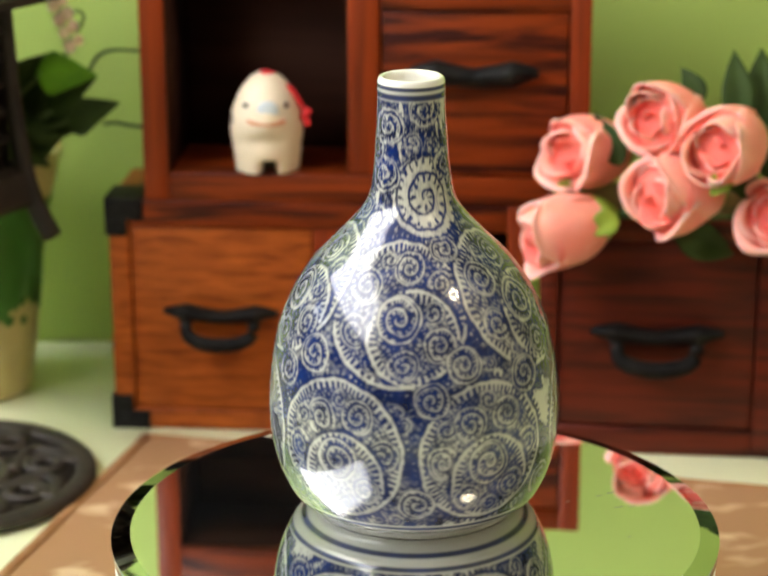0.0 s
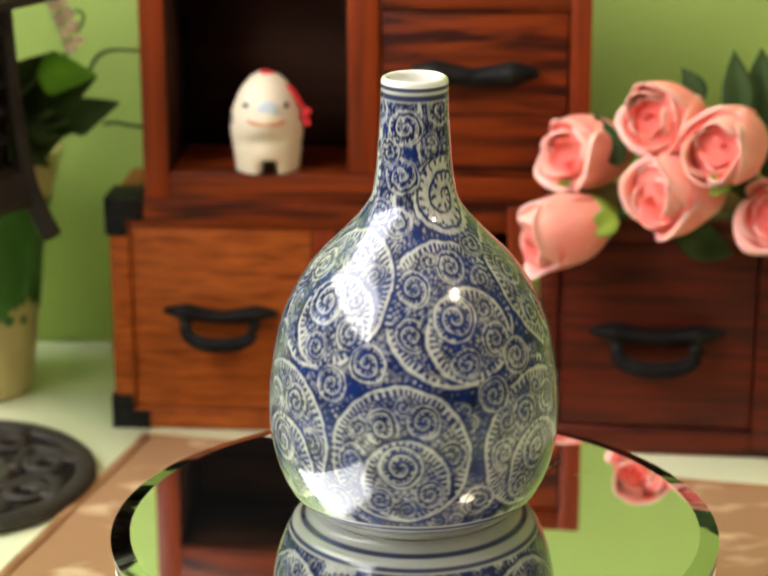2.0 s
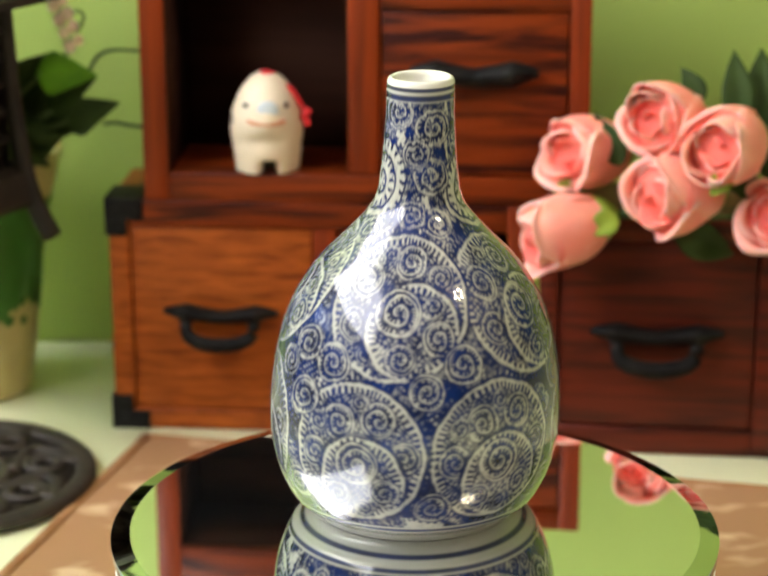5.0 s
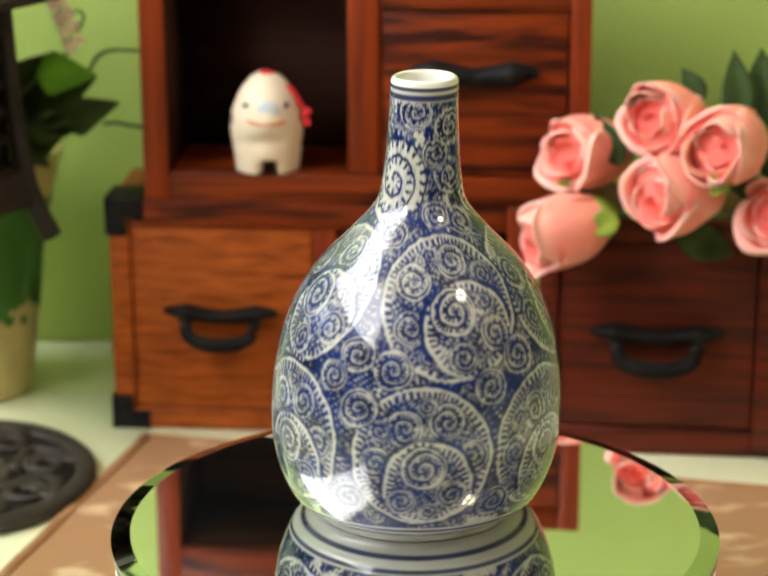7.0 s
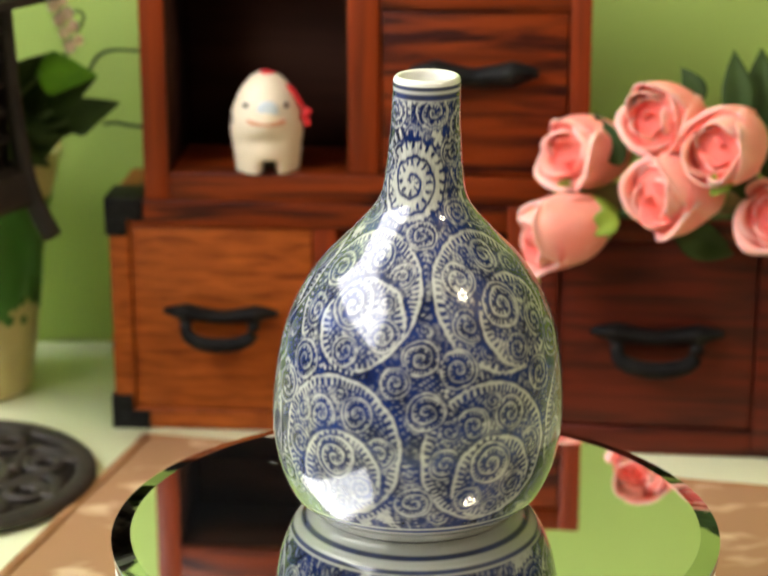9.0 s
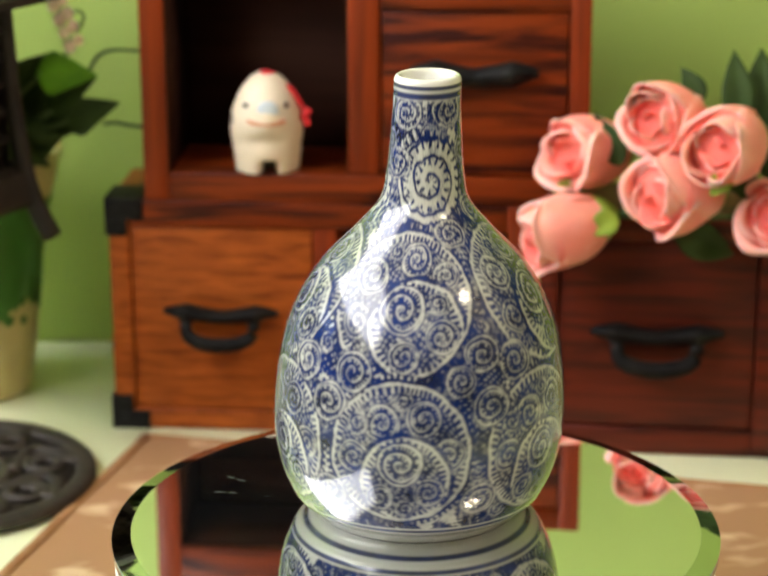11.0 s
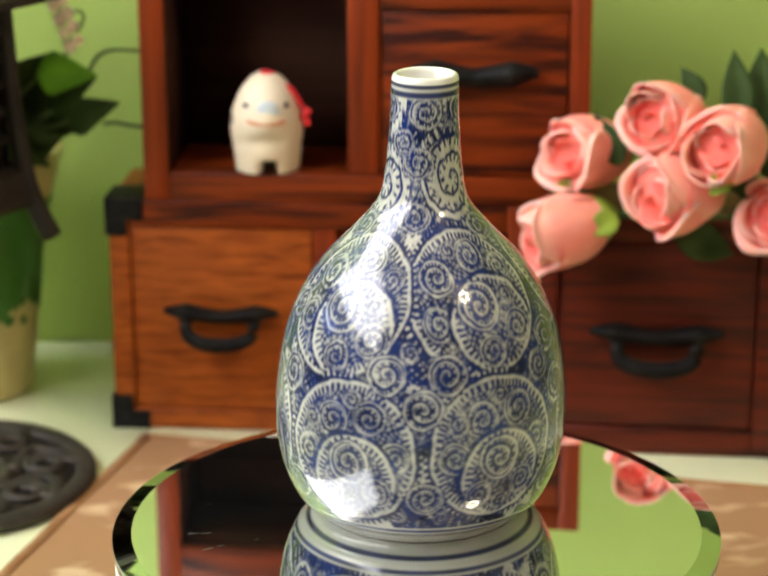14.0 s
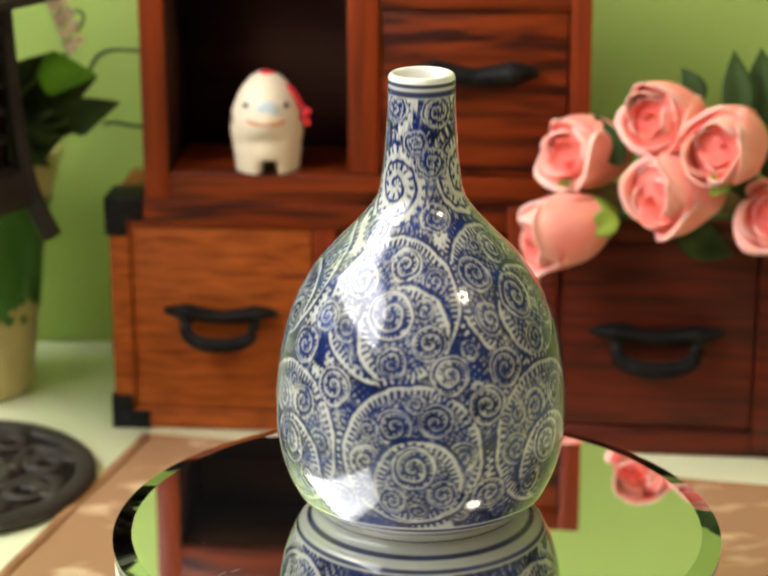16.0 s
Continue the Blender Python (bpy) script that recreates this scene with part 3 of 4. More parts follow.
def chests():
    # lower chest with a drawer and an open compartment
    H, D, W = 0.1450, 0.078, 0.252
    low = tagged(thing("drawer_chest", pose(*FRONT, 0, 0, 0, YAW)), "low reddish-brown wooden chest with iron corner fittings", "chest")
    part("side_panel", box(0, 0.0125, 0, D, 0, H, 0.001), M_WOOD_FINE, low)
    part("side_panel", box(W - 0.0125, W, 0, D, 0, H, 0.001), M_WOOD_V, low)
    part("divider", box(0.1235, 0.138, 0.001, D - 0.012, 0.0125, H - 0.0155, 0.001), M_WOOD_V, low)
    part("top_rail", box(0.0125, W - 0.0125, 0, D, H - 0.0155, H, 0.001), M_WOOD, low)
    part("bottom_rail", box(0.0125, W - 0.0125, 0, D, 0, 0.0125, 0.001), M_WOOD_FINE, low)
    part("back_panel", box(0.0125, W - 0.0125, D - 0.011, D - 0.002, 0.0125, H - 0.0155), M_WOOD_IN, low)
    drawer(low, 0.0125, 0.1235, 0.0125, H - 0.0155, M_WOOD_FINE, 0.0735)
    bracket(low, 0, H, 1, -1)
    bracket(low, 0, 0, 1, 1)
    # second low chest beside it, a little nearer, coloured darker and redder
    W2, D2 = 0.14, 0.085
    right = tagged(thing("drawer_chest", pose(0.0725, 0.3785, 0, 0, 0, -5.0)), "dark reddish-brown wooden chest standing below the roses", "chest")
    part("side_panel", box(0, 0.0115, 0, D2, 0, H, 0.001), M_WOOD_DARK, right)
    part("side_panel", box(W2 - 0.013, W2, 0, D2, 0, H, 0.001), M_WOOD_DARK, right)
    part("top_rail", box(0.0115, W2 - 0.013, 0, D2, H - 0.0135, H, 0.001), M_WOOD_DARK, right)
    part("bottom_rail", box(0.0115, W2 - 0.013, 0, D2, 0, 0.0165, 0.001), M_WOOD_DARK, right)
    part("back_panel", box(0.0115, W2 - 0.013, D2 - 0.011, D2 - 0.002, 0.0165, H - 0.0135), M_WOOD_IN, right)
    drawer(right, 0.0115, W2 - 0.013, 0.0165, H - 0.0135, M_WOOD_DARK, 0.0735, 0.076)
    # upper cabinet with an open cubby and a drawer, stepped top
    up = tagged(thing("cabinet", pose(FRONT[0] + 0.0245 * math.cos(radians(YAW)), FRONT[1] + 0.0245 * math.sin(radians(YAW)) + 0.001, H, 0, 0, YAW)),
                "reddish-brown wooden cabinet with an open cubby and a drawer", "cabinet")
    UW, UD, UH, RH = 0.2615, 0.080, 0.190, 0.130
    part("side_panel", box(-0.0018, 0.0128, 0, UD, 0, UH, 0.001), M_WOOD_V, up)
    part("side_panel", box(UW - 0.012, UW, 0, UD, 0, RH, 0.001), M_WOOD_V, up)
    part("divider", box(0.1205, 0.1395, 0.0, UD - 0.012, 0.0175, UH - 0.041, 0.003), M_WOOD_V, up)
    part("bottom_rail", box(0.0128, UW - 0.012, 0.0005, UD, 0, 0.0175, 0.001), M_WOOD, up)
    part("top_rail", box(0.0128, 0.1395, 0.0005, UD, UH - 0.041, UH, 0.001), M_WOOD, up)
    part("top_rail", box(0.1395, UW - 0.012, 0.0005, UD, RH - 0.0135, RH, 0.001), M_WOOD, up)
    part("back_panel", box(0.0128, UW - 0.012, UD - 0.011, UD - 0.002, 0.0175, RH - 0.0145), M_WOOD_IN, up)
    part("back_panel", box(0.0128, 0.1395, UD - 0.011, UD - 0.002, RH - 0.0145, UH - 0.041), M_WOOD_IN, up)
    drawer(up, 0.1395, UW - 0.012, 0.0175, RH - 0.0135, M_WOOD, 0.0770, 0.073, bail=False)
    # thin sheets over the cubby's inner faces, coloured dark for its shade
    part("cubby_shade_sheet", box(0.0128, 0.0136, 0.004, UD - 0.012, 0.0175, UH - 0.041), M_WOOD_IN, up)
    part("cubby_shade_sheet", box(0.1193, 0.1203, 0.004, UD - 0.012, 0.0175, UH - 0.0425), M_WOOD_IN, up)
    part("cubby_shade_sheet", box(0.0140, 0.1190, 0.004, UD - 0.012, UH - 0.0423, UH - 0.0413), M_WOOD_IN, up)


# ---- figurine in the cubby ----
def figurine():
    bm = bmesh.new()
    bmesh.ops.create_uvsphere(bm, u_segments=48, v_segments=40, radius=1)
    for v in bm.verts:
        x, y, z = v.co
        s = 0.5 + 0.5 * z                                   # 0 foot .. 1 top
        w = 1.0 - 0.22 * max(0, s - 0.5) ** 1.2 + 0.06 * (1 - s)
        w = w * (1 - 0.25 * max(0, s - 0.85))
        if s < 0.30:                                        # flatten the sides towards the feet
            k = math.hypot(x, y)
            grow = (0.93 - 0.35 * (0.3 - s)) / max(k, 0.35)
            x, y = x * min(grow, 1.9), y * min(grow, 1.9)
        z2 = max(z, -0.86)
        # snout and brow
        if y < 0:
            face = math.exp(-((x / 0.55) ** 2 + ((z - 0.22) / 0.34) ** 2))
            y -= 0.22 * face
            chin = math.exp(-((x / 0.6) ** 2 + ((z + 0.22) / 0.10) ** 2))
            y += 0.16 * chin
        v.co = Vector((x * 0.0222 * w, y * 0.020 * w, (z2 + 0.86) * 0.0343))
        if abs(v.co.x - 0.001) < 0.0045 and v.co.z < 0.0075 and v.co.y < 0.004:
            v.co.y += 0.014
    for f in bm.faces:
        c = f.calc_center_median()
        f.material_index = 0
        if c.z > 0.0618 and -0.003 < c.x < 0.007:
            f.material_index = 1
        if abs(c.x - 0.001) < 0.0042 and c.z < 0.0075 and c.y < 0.01:
            f.material_index = 2
    # eyes, mouth, nose patch, cord
    for sx in (-1, 1):
        e = bmesh.new()
        bmesh.ops.create_uvsphere(e, u_segments=10, v_segments=8, radius=0.0018)
        bmesh.ops.translate(e, vec=(sx * 0.0125, -0.0172, 0.0450), verts=e.verts)
        for f in e.faces:
            f.material_index = 2
        merge(bm, e)
    mouth = tube([(x, -0.0233 + 26 * x * x, 0.0338 + 0.0016 * (abs(x) / 0.011) ** 4) for x in np.linspace(-0.0115, 0.0115, 15)], 0.0012, 6)
    for f in mouth.faces:
        f.material_index = 3
    merge(bm, mouth)
    nose = bmesh.new()
    bmesh.ops.create_uvsphere(nose, u_segments=20, v_segments=12, radius=1)
    bmesh.ops.transform(nose, matrix=Matrix.Translation((0.001, -0.0202, 0.0420)) @ Matrix.Diagonal((0.0068, 0.0025, 0.0062, 1)), verts=nose.verts)
    for f in nose.faces:
        f.material_index = 4
    merge(bm, nose)
    ear = bmesh.new()
    bmesh.ops.create_uvsphere(ear, u_segments=12, v_segments=8, radius=1)
    bmesh.ops.transform(ear, matrix=Matrix.Translation((-0.0208, -0.0045, 0.0325)) @ Matrix.Diagonal((0.0016, 0.0035, 0.0048, 1)), verts=ear.verts)
    for f in ear.faces:
        f.material_index = 2
    merge(bm, ear)
    cord = tube(smooth_line([(0.0135, -0.006, 0.055), (0.018, -0.008, 0.050), (0.0215, -0.008, 0.043), (0.0245, -0.008, 0.037), (0.0240, -0.008, 0.030)], 5), 0.0016, 8)
    for q, r in (((0.0255, -0.008, 0.0385), 0.0028), ((0.0252, -0.008, 0.0315), 0.0026), ((0.0225, -0.008, 0.0350), 0.0022)):
        b = bmesh.new()
        bmesh.ops.create_icosphere(b, subdivisions=2, radius=r)
        bmesh.ops.translate(b, vec=q, verts=b.verts)
        merge(cord, b)
    for f in cord.faces:
        f.material_index = 1
    merge(bm, cord)
    ob = part("figurine", bm, [M_CLAY, M_RED, M_INK, M_LIP, M_NOSE])
    ob.matrix_world = pose(-0.0885, 0.4230, 0.1629, 0, 0, 3) @ Matrix.Diagonal((0.95, 0.95, 0.935, 1))
    tagged(ob, "small cream clay animal figurine with a red cord", "figurine")


# ---- cloth ----
def cloth():
    c = Vector((-0.1631, 0.3943, 0.0))
    back = (Vector((0.1996, 0.3170, 0)) - c).normalized()
    left = (Vector((-0.2122, 0.2032, 0)) - c).normalized()
    bm = bmesh.new()
    n = 60
    L1, L2 = 0.46, 0.62
    grid = [[bm.verts.new(c + back * (L1 * i / n) + left * (L2 * j / n) + Vector((0, 0, 0.0022 + 0.0008 * noise.noise((i * 0.15, j * 0.15, 0))))) for j in range(n + 1)] for i in range(n + 1)]
    for i in range(n):
        for j in range(n):
            f = bm.faces.new((grid[i][j], grid[i + 1][j], grid[i + 1][j + 1], grid[i][j + 1]))
    ob = tagged(thing("table_mat"), "tan printed cloth mat with a brown hem lying on the table", "mat")
    part("cloth", bm, M_CLOTH, ob)
    hem = tube([c + back * (L1 * t) + Vector((0, 0, 0.0022)) for t in np.linspace(0, 1, 30)], 0.0028, 8, flat=0.6)
    part("hem", hem, M_HEM, ob)
    hem = tube([c + left * (L2 * t) + Vector((0, 0, 0.0022)) for t in np.linspace(0, 1, 30)], 0.0035, 8, flat=0.6)
    part("hem", hem, M_HEM, ob)


# ---- cast iron trivet ----
def trivet():
    C, R = (-0.2690, 0.322), 0.0850
    ob = tagged(thing("trivet", pose(*C, 0)), "round dark cast-iron trivet with openwork lying on the table", "trivet")
    part("rim", lathe([(R - 0.012, 0.003), (R - 0.012, 0.0075), (R - 0.009, 0.009), (R - 0.002, 0.009), (R, 0.007), (R, 0.003), (R - 0.003, 0.002)], 64, closed=True), M_CAST, ob)
    part("plate", lathe([(0, 0.0025), (R - 0.0125, 0.0025), (R - 0.0125, 0.0045), (0, 0.0045)], 64), M_CAST, ob, "dark iron plate below the openwork")
    part("inner_ring", lathe([(0.030, 0.003), (0.030, 0.0075), (0.034, 0.0085), (0.038, 0.0075), (0.038, 0.003)], 40, closed=True), M_CAST, ob)
    for i in range(8):
        bm = bmesh.new()
        a = 2 * math.pi * i / 8 + 0.2
        pts = []
        for k in range(26):
            t = k / 25
            r = 0.036 + (R - 0.046) * t
            aa = a + 0.55 * math.sin(t * 3.0)
            pts.append((r * math.cos(aa), r * math.sin(aa), 0.0055))
        part("arm", tube(pts, 0.0052, 8, bm, flat=0.7), M_CAST, ob)
        cx, cy = 0.056 * math.cos(a + 0.1), 0.056 * math.sin(a + 0.1)
        pts = [(cx + (0.013 - 0.0065 * k / 30) * math.cos(a + 9 * k / 30), cy + (0.013 - 0.0065 * k / 30) * math.sin(a + 9 * k / 30), 0.0060) for k in range(31)]
        part("scroll", tube(pts, 0.0036, 8, flat=0.8), M_CAST, ob)
    for i in range(3):
        a = 2 * math.pi * i / 3 + 0.5
        part("foot", lathe([(0, 0), (0.005, 0), (0.006, 0.0015), (0.006, 0.004), (0, 0.004)], 16), M_CAST, ob, m=Matrix.Translation((0.076 * math.cos(a), 0.076 * math.sin(a), 0)))


# ---- roses ----
def thicken(ob, t):
    md = ob.modifiers.new("solid", "SOLIDIFY")
    md.thickness = t
    md.offset = 0
    return ob


def leaf_mesh(length, width, bend=0.3, fold=0.25, n=12):
    bm = bmesh.new()
    rows = []
    for j in range(n + 1):
        t = j / n
        half = width * 0.5 * (math.sin(math.pi * t ** 0.75) ** 0.9 if 0 < t < 1 else 0.02)
        row = []
        for i in range(7):
            s = i / 3 - 1
            row.append(bm.verts.new((s * half, length * t, fold * abs(s) * half - bend * length * t * t + 0.02 * width * math.sin(9 * t + 2 * s))))
        rows.append(row)
    for a, b in zip(rows, rows[1:]):
        for i in range(6):
            bm.faces.new((a[i], a[i + 1], b[i + 1], b[i]))
    return bm


def bud_petal(size, cup, height, half, lip, lean, seed, n=12):
    """One petal of a barrel-shaped bud: wraps the axis, widest at mid height, lip rolled outwards."""
    bm = bmesh.new()
    fade = bm.verts.layers.float.new("fade")
    rows = []
    for j in range(n + 1):
        t = j / n
        belly = 0.22 + 0.78 * math.sin(math.pi * min(1, 0.10 + 0.62 * t)) + lean * t
        row = []
        for i in range(n + 1):
            s = 2 * i / n - 1
            a = s * half * (0.55 + 0.45 * math.sin(math.pi * min(1, 0.2 + 0.62 * t)))
            r = size * cup * belly
            top = height * (1 - 0.16 * s * s - 0.10 * s ** 4)
            z = size * top * t
            roll = max(0, t - 0.86) / 0.14
            r += size * lip * roll ** 1.6
            z -= size * lip * 0.7 * roll ** 2
            row.append(bm.verts.new((r * math.sin(a), -r * math.cos(a), z)))
            row[-1][fade] = min(1, max(0, t - 0.72) / 0.28 + 0.5 * max(0, abs(s) - 0.7) / 0.3 * t)
        rows.append(row)
    for p, q in zip(rows, rows[1:]):
        for i in range(n):
            bm.faces.new((p[i], p[i + 1], q[i + 1], q[i]))
    for v in bm.verts:
        v.co += 0.085 * size * noise.noise_vector(v.co / size * 2.2 + Vector((seed * 3.1, 0, 0))) * min(1, v.co.z / size)
    return bm


def rose(rnd, parent, m, size):
    """A half-open rosebud: wrapped heart, overlapping petals, sepals. Its mouth looks along +z."""
    bm = bmesh.new()
    prev = None
    n = 56
    for k in range(n + 1):
        a = k / n * 3.4 * math.pi
        r = size * (0.05 + 0.25 * k / n)
        col = []
        for j in range(5):
            t = j / 4
            rr = r * (0.8 + 0.25 * t) + size * (0.022 * math.sin(2.3 * a) + 0.018 * math.sin(4.1 * a + 1))
            col.append(bm.verts.new((rr * math.cos(a), rr * math.sin(a), size * (0.25 + 0.60 * t + 0.08 * math.sin(1.7 * a + 0.6) * t))))
        if prev:
            for j in range(4):
                bm.faces.new((prev[j], col[j], col[j + 1], prev[j + 1]))
        prev = col
    merge(bm, lathe([(0, 0.77 * size), (0.22 * size, 0.77 * size), (0.365 * size, 0.73 * size), (0.30 * size, 0.2 * size), (0, 0.1 * size)], 20))
    head = part("rose_head", bm, M_PETAL_IN, parent, "deep coral rolled rose heart", m)
    thicken(head, 0.0008)
    for ring, (count, cup, h, half, lip, lean) in enumerate(((3, 0.28, 0.95, 1.25, 0.02, -0.16), (3, 0.345, 1.00, 1.35, 0.045, -0.14), (3, 0.41, 1.04, 1.35, 0.085, -0.10))):
        for i in range(count):
            a = 360 * i / count + 47 * ring + rnd.uniform(-15, 15)
            pm = bud_petal(size, cup * rnd.uniform(0.97, 1.04), h * rnd.uniform(0.86, 1.06), half, lip * rnd.uniform(0.6, 1.5), lean, rnd.uniform(0, 50))
            thicken(part("petal", pm, M_PETAL, head, "", pose(0, 0, 0, 0, 0, a)), 0.0008)
    part("calyx", lathe([(0, -0.16 * size), (0.07 * size, -0.13 * size), (0.20 * size, -0.02 * size), (0.28 * size, 0.10 * size), (0.2 * size, 0.16 * size), (0, 0.18 * size)], 20), M_SEPAL, head)
    for i in range(5):
        lf = leaf_mesh(size * 0.62, size * 0.26, bend=-0.12, fold=0.2, n=8)
        thicken(part("sepal", lf, M_SEPAL, head, "", pose(0, 0, -0.03 * size, 0, 0, 72 * i + 20) @ pose(0, 0.13 * size, 0, 62)), 0.0006)
    return head


def bouquet():
    ob = tagged(thing("rose_bouquet", pose(0.26, 0.33, 0.0)), "bunch of coral pink artificial roses with green leaves", "flowers")
    base = Vector((0.26, 0.33, 0.0))
    knot = Vector((0.30, 0.345, 0.115))
    # centre of bloom, direction of its mouth, size
    blooms = [((0.1372, 0.316, 0.2001), (-0.55, -0.80, 0.22), 0.0525),
              ((0.0970, 0.338, 0.1778), (-0.72, -0.68, 0.10), 0.0530),
              ((0.1672, 0.292, 0.1934), (-0.50, -0.86, 0.08), 0.0535),
              ((0.1432, 0.3, 0.1640), (-0.74, -0.66, 0.02), 0.0555),
              ((0.0830, 0.312, 0.1402), (-0.90, -0.40, -0.22), 0.0524),
              ((0.2000, 0.292, 0.1555), (-0.65, -0.74, 0.1), 0.0490)]
    for seed, (c, d, s) in zip((8, 5, 31, 12, 44, 27), blooms):
        rnd = random.Random(seed)
        c, d = Vector(c), Vector(d).normalized()
        q = d.to_track_quat("Z", "Y").to_matrix().to_4x4()
        start = c - d * s * 0.45
        rose(rnd, ob, Matrix.Translation(start - base) @ q @ pose(0, 0, 0, 0, 0, rnd.uniform(0, 360)), s)
        tip = start - d * s * 0.08
        mid = (tip + knot) / 2 - d * 0.02
        part("stem", tube([p - base for p in smooth_line([tip, mid, knot], 8)], 0.0022, 8), M_STEM, ob)
    part("stem", tube([p - base for p in smooth_line([knot, (0.31, 0.355, 0.055), (0.30, 0.355, 0.006)], 8)], 0.009, 10), M_STEM, ob)
    part("pot", lathe([(0, 0), (0.035, 0), (0.045, 0.05), (0.047, 0.09), (0.042, 0.09), (0.038, 0.05), (0, 0.045)], 32), M_CREAM, ob, m=Matrix.Translation(Vector((0.30, 0.355, 0)) - base))
    leaves = [((0.1395, 0.3010, 0.1425), (0.85, 0.05, -0.33), 0.040, 0.021), ((0.1116, 0.3180, 0.1744), (-0.30, 0.0, 0.9), 0.026, 0.014),
              ((0.1774, 0.3310, 0.1923), (-0.05, 0.1, 0.98), 0.042, 0.019), ((0.1913, 0.3360, 0.1844), (0.0, 0.1, 1.0), 0.050, 0.024),
              ((0.1575, 0.3360, 0.2063), (-0.35, 0.1, 0.6), 0.022, 0.013), ((0.1993, 0.3260, 0.1844), (0.5, -0.2, 0.3), 0.040, 0.024),
              ((0.1844, 0.3160, 0.1744), (0.4, -0.1, 0.1), 0.036, 0.020), ((0.1714, 0.3080, 0.1774), (0.3, -0.1, -0.4), 0.026, 0.016)]
    leaves += [((0.2150, 0.3300, 0.1800), (0.3, -0.1, 0.9), 0.050, 0.026), ((0.2300, 0.3250, 0.1600), (0.7, -0.3, 0.4), 0.050, 0.028), ((0.2350, 0.3350, 0.2050), (0.5, 0.0, 0.8), 0.045, 0.024),
               ((0.2250, 0.3100, 0.1300), (0.8, -0.4, 0.1), 0.050, 0.028), ((0.2450, 0.3300, 0.1400), (0.6, -0.1, 0.7), 0.055, 0.030)]
    outer = [((0.075, 0.318, 0.1598), (0.0261, 0.012, 0.0013), 0.0288, 0.012),
             ((0.1101, 0.305, 0.1501), (-0.017, -0.009, -0.008), 0.0208, 0.014),
             ((0.1645, 0.278, 0.1813), (-0.0088, -0.004, -0.0118), 0.0153, 0.012),
             ((0.107, 0.33, 0.174), (-0.0073, -0.005, 0.026), 0.0275, 0.013)]
    for n, (c, d, L, W) in enumerate(leaves + outer):
        c, d = Vector(c), Vector(d).normalized()
        z = Vector((0, -1, 0.35))
        x = d.cross(z).normalized()
        z = x.cross(d).normalized()
        m = Matrix((x, d, z)).transposed().to_4x4()
        light = len(leaves) <= n < len(leaves) + 3
        thicken(part("sepal" if light else "leaf", leaf_mesh(L, W, 0.1 if light else 0.3), M_SEPAL if light else M_LEAF, ob, "", Matrix.Translation(c - base) @ m), 0.0005)
    return ob


# ---- planter and plant ----
def ivy_leaf(length, width, n=10):
    """A pointed leaf, broad near its base, folded along the midrib."""
    bm = bmesh.new()
    rows = []
    for j in range(n + 1):
        t = j / n
        half = width * 0.5 * (math.sin(math.pi * 0.5 * min(1, t / 0.28)) ** 0.7 if t < 0.28 else max(0.015, (1 - t) / 0.72) ** 0.85)
        rows.append([bm.verts.new((k / 3 * half, length * t - 0.10 * length * abs(k / 3) * (1 - t), 0.16 * abs(k / 3) * half - 0.10 * length * t * t + 0.015 * width * math.sin(8 * t + k))) for k in range(-3, 4)])
    for a, b in zip(rows, rows[1:]):
        for k in range(6):
            bm.faces.new((a[k], a[k + 1], b[k + 1], b[k]))
    return bm


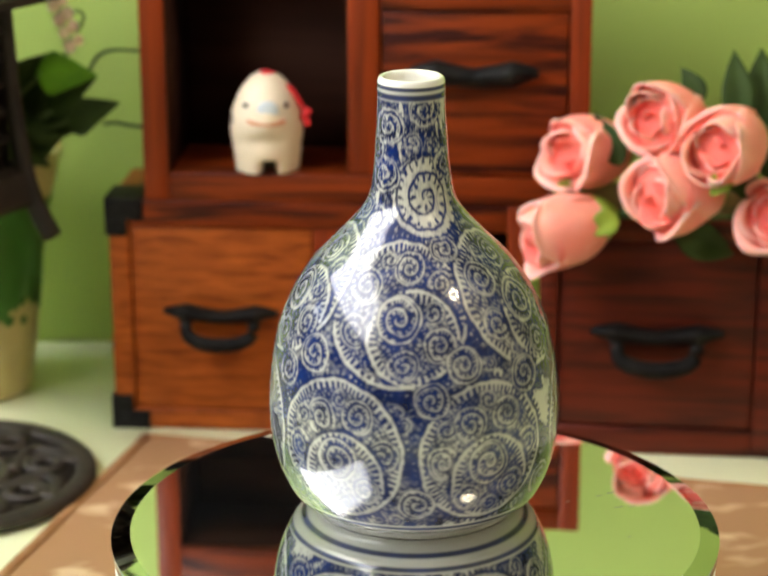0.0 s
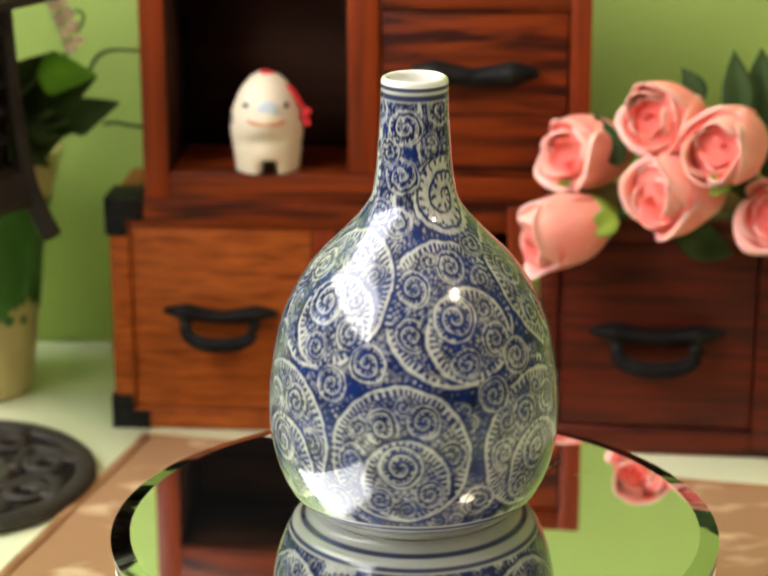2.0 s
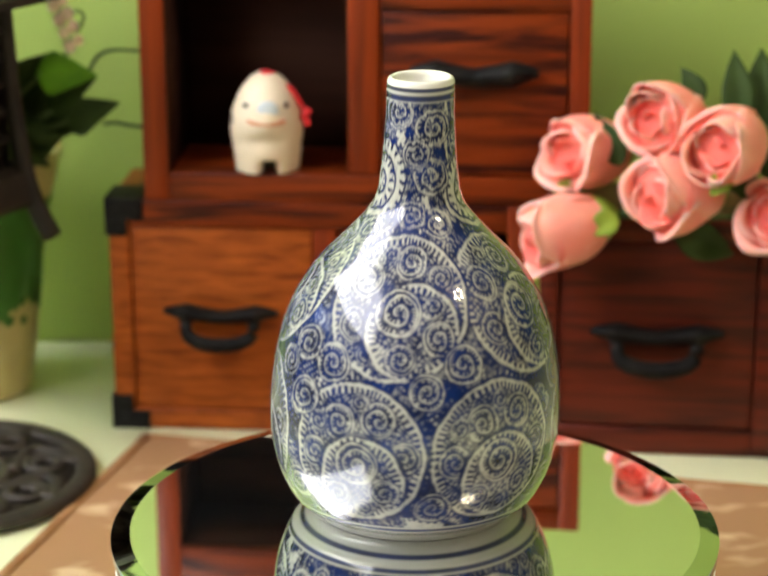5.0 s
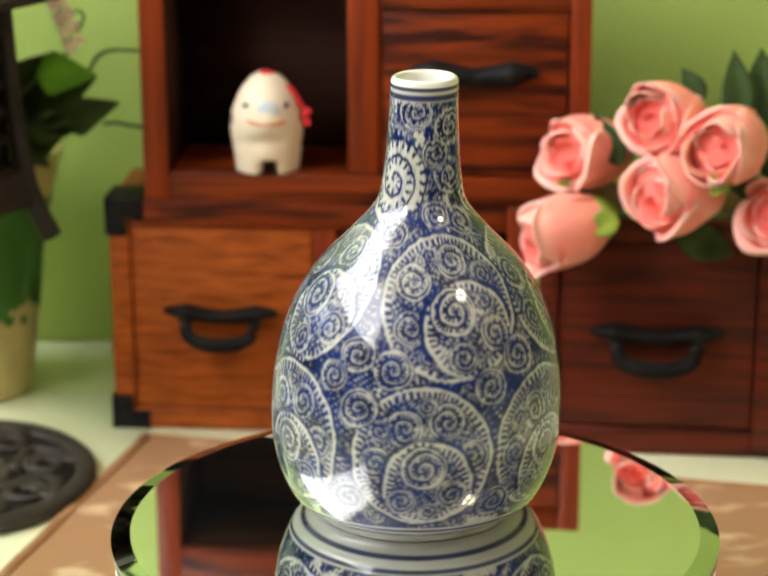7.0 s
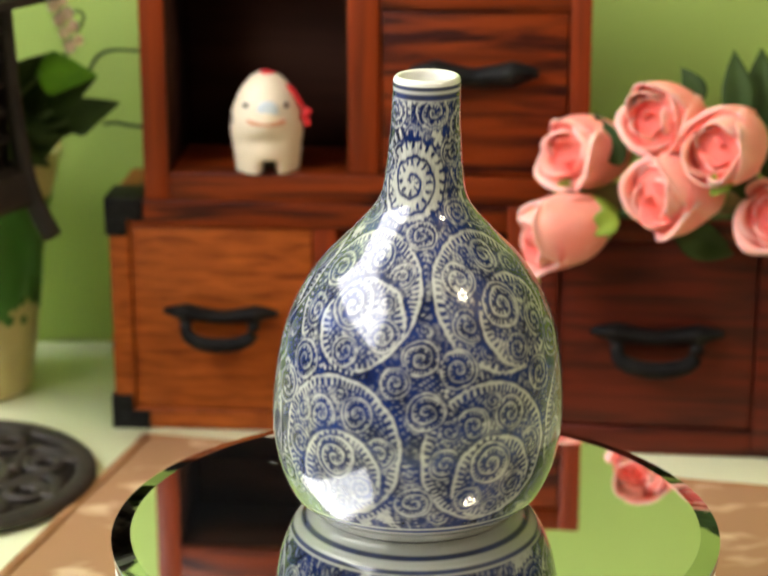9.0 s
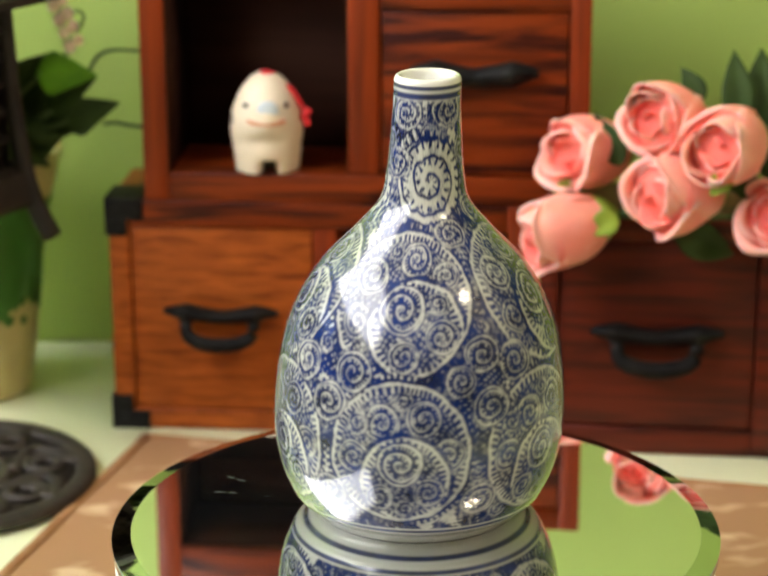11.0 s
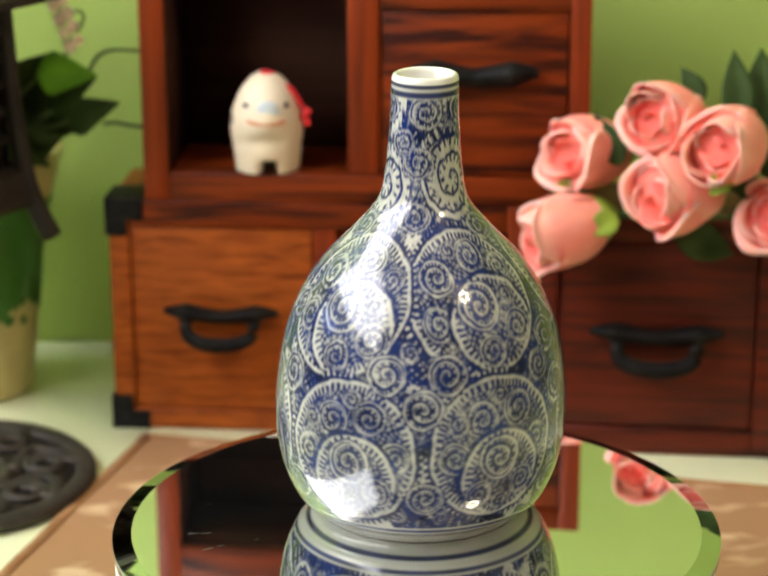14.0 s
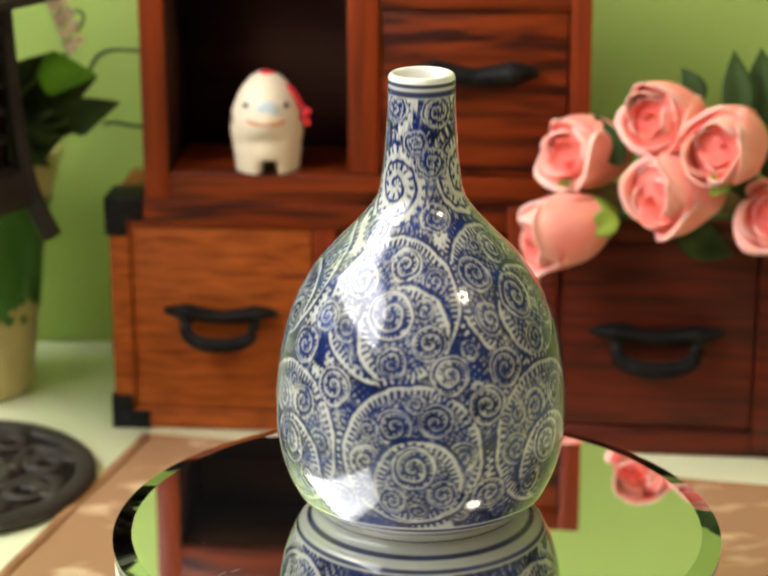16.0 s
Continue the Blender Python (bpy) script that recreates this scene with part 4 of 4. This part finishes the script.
def planter():
    C = Vector((-0.286, 0.485, 0))
    ob = tagged(thing("planter", pose(*C)), "cream flower pot with green drip glaze and a leafy plant", "planter")
    prof = [(0.034, 0.0), (0.038, 0.004), (0.044, 0.05), (0.049, 0.10), (0.056, 0.13), (0.064, 0.160), (0.060, 0.160), (0.052, 0.125), (0, 0.115)]
    part("pot", lathe([(0, 0)] + prof, 56), M_CREAM, ob)
    glaze = lathe([(0.0464, 0.064), (0.0470, 0.070), (0.0486, 0.09), (0.0535, 0.118), (0.0570, 0.131)], 72)
    for v in glaze.verts:
        if v.co.z < 0.067:
            a = math.atan2(v.co.y, v.co.x)
            dz = 0.006 * math.sin(9 * a) + 0.004 * math.sin(23 * a + 1)
            v.co.z += dz
            v.co.xy *= 1 + 0.6 * dz
    part("drip_glaze", glaze, M_DRIP, ob, "dark green dripping glaze")
    # dark runs below the glaze line: angle round the pot, height, size
    for a, h, r in ((312, 0.0700, 0.0040), (326, 0.0686, 0.0045), (314, 0.0563, 0.0040), (330, 0.0541, 0.0034), (304, 0.0629, 0.0034), (290, 0.0600, 0.0036)):
        spot = lathe([(0, 0.0006), (0.6 * r, 0.0005), (r, 0)], 14)
        rad = float(np.interp(h, (0.004, 0.05, 0.10), (0.038, 0.044, 0.049)))
        part("glaze_spot", spot, M_DRIP, ob, "", pose(0, 0, h, 0, 0, a) @ pose(rad + 0.0002, 0, 0, 0, 84, 0))
    # base, direction, length, width, bright
    L = [((-0.2236, 0.437, 0.2173), (0.0313, 0.0, -0.0005), 0.0330, 0.0280, 1), ((-0.2194, 0.445, 0.1922), (0.0246, 0.0, 0.0205), 0.0330, 0.0175, 0),
         ((-0.2095, 0.441, 0.1871), (0.0290, 0.0, 0.0120), 0.0330, 0.0260, 0), ((-0.2345, 0.447, 0.1814), (0.0322, 0.0, 0.0012), 0.0330, 0.0235, 0),
         ((-0.2339, 0.449, 0.1662), (0.0211, 0.0, 0.0147), 0.0270, 0.0190, 0), ((-0.2420, 0.449, 0.1980), (0.0130, 0.0, 0.0200), 0.0350, 0.0420, 0),
         ((-0.2420, 0.452, 0.1960), (0.0300, 0.0, 0.0040), 0.0300, 0.0260, 0),
         ((-0.262, 0.450, 0.205), (0.1, -0.5, -0.3), 0.050, 0.045, 0), ((-0.262, 0.455, 0.180), (0.5, -0.2, -0.25), 0.046, 0.034, 0),
         ((-0.280, 0.455, 0.235), (0.2, -0.4, 0.2), 0.040, 0.040, 0), ((-0.2400, 0.456, 0.1750), (0.030, 0.0, 0.018), 0.0420, 0.0420, 0),
         ((-0.2440, 0.458, 0.2060), (0.030, 0.0, -0.010), 0.0400, 0.0400, 0)]
    for c, d, ln, wd, bright in L:
        c, d = Vector(c), Vector(d).normalized()
        z = Vector((-0.2, -0.9, 0.5))
        x = d.cross(z).normalized()
        z = x.cross(d).normalized()
        m = Matrix((x, d, z)).transposed().to_4x4()
        thicken(part("leaf", ivy_leaf(ln, wd), M_LEAF_LIGHT if bright else M_LEAF, ob, "", Matrix.Translation(c - C) @ m), 0.0006)
        part("stem", tube([q - C for q in smooth_line([c, (c + Vector((-0.286, 0.485, 0.13))) / 2 + Vector((0.0, -0.005, 0.01)), (-0.286, 0.485, 0.12)], 6)], 0.0016, 6), M_STEM, ob)
    # thin tendrils reaching towards the cabinet
    def tendril(points, r):
        part("tendril", tube([q - C for q in smooth_line(points, 6)], r, 6), M_STEM, ob)
    tendril([(-0.1970, 0.443, 0.2157), (-0.1925, 0.445, 0.2240), (-0.1867, 0.445, 0.2285), (-0.1787, 0.445, 0.2300), (-0.1612, 0.447, 0.2288)], 0.0013)
    tendril([(-0.1888, 0.443, 0.1849), (-0.1820, 0.445, 0.1856), (-0.1740, 0.445, 0.1838), (-0.1598, 0.447, 0.1819)], 0.0014)
    tendril([(-0.2042, 0.445, 0.2530), (-0.2006, 0.445, 0.2536), (-0.1984, 0.445, 0.2507), (-0.1992, 0.445, 0.2466), (-0.2030, 0.445, 0.2407)], 0.0010)
    # flower spike with pale buds set alternately on it
    line = smooth_line([(-0.2153, 0.445, 0.2157), (-0.2132, 0.445, 0.2222), (-0.2091, 0.445, 0.2288), (-0.2065, 0.445, 0.2345), (-0.2110, 0.445, 0.2439), (-0.2147, 0.445, 0.2659)], 6)
    part("stem", tube([q - C for q in line], 0.0011, 6), M_STEM, ob)
    rnd = random.Random(3)
    for i in range(9):
        t = i / 8
        c = Vector((-0.2040, 0.443, 0.2318)).lerp(Vector((-0.2155, 0.443, 0.2640)), t) + Vector(((0.0028 if i % 2 else -0.0028), rnd.uniform(-0.001, 0.001), rnd.uniform(-0.0006, 0.0006)))
        b = bmesh.new()
        bmesh.ops.create_uvsphere(b, u_segments=12, v_segments=9, radius=rnd.uniform(0.0034, 0.0040))
        for v in b.verts:
            v.co.z *= 1.2 if v.co.z > 0 else 0.9
            v.co.xy *= 1 + 0.10 * math.cos(3 * math.atan2(v.co.y, v.co.x))
        bmesh.ops.transform(b, matrix=Matrix.Translation(c - C) @ pose(0, 0, 0, 0, 40 if i % 2 else -40), verts=b.verts)
        part("bud", b, M_BUD, ob)


# ---- hanging iron lantern ----
def lantern():
    C = Vector((-0.281, 0.395, 0.128))
    ob = tagged(thing("hanging_lantern", pose(*C, 0, 0, 0)), "black cast-iron lantern with lattice sides hanging on a chain", "lantern")
    n = 6
    def hexa(prof):
        return lathe(prof, n)
    part("apron", hexa([(0.040, 0.020), (0.058, 0.020), (0.060, 0.024), (0.056, 0.040), (0.046, 0.044), (0.040, 0.040)]), M_LANTERN, ob, smooth=False)
    for i in range(n):
        a = 2 * math.pi * i / n
        u = Vector((math.cos(a), math.sin(a), 0))
        pts = smooth_line([u * 0.044 + Vector((0, 0, 0.154)), u * 0.046 + Vector((0, 0, 0.10)), u * 0.050 + Vector((0, 0, 0.055)), u * 0.056 + Vector((0, 0, 0.024)), u * 0.066 + Vector((0, 0, 0.0))], 5)
        part("leg", tube(pts, [0.005 + 0.0012 * k / len(pts) for k in range(len(pts))], 8), M_LANTERN, ob)
        b = Vector((math.cos(a + math.pi / 3), math.sin(a + math.pi / 3), 0))
        for t in (0.25, 0.5, 0.75):
            q = u.lerp(b, t) * 0.044
            part("bar", tube([q + Vector((0, 0, 0.044)), q + Vector((0, 0, 0.153))], 0.0028, 6), M_LANTERN, ob)
        for z in (0.060, 0.076, 0.092, 0.108, 0.124, 0.140):
            part("bar", tube([u * 0.044 + Vector((0, 0, z)), b * 0.044 + Vector((0, 0, z))], 0.0028, 6), M_LANTERN, ob)
    part("candle_cup", lathe([(0, 0.03), (0.037, 0.03), (0.037, 0.153), (0, 0.153)], 24), M_LANTERN, ob)
    part("roof", hexa([(0, 0.146), (0.045, 0.146), (0.084, 0.1430), (0.086, 0.148), (0.060, 0.172), (0.020, 0.192), (0, 0.200)]), M_LANTERN, ob, smooth=False)
    part("finial", lathe([(0, 0.195), (0.010, 0.198), (0.012, 0.206), (0.006, 0.214), (0, 0.218)], 16), M_LANTERN, ob)
    part("chain", tube([(0, 0, 0.215), (0, 0, 1.922)], 0.0018, 6), M_LANTERN, ob)


def motions():
    spin_rows, vase_rows = [], []
    for k in range(33):
        t = k * 0.5
        spin = Matrix.Rotation(radians(SPIN * t), 4, "Z")
        spin_rows.append((t, Matrix.Translation((0.0002, 0, MIRROR_Z - 0.008)) @ spin @ Matrix.Translation((-0.0003, 0.0003, 0))))
        vase_rows.append((t, Matrix.Translation((*AXIS, MIRROR_Z + 0.0002)) @ spin @ Matrix.Translation((-0.0009, 0.0014, 0))))
    walk(mirror_disc, spin_rows)
    walk(vase, vase_rows)


setting()
chests()
cloth()
mirror_disc = turntable()
vase = make_vase()
figurine()
trivet()
bouquet()
planter()
lantern()
# the things behind the turntable, brought to their true size and distance
NEARER = Matrix.Translation((0, -0.8235, 0)) @ Matrix.Diagonal((0.9654, 0.9654, 0.9654, 1)) @ Matrix.Translation((0, 0.8235, 0))
bpy.context.view_layer.update()
for ob in list(scene.objects):
    if ob.parent is None and ob.get("category") in ("chest", "cabinet", "figurine", "mat", "trivet", "planter", "lantern"):
        ob.matrix_world = NEARER @ ob.matrix_world
motions()
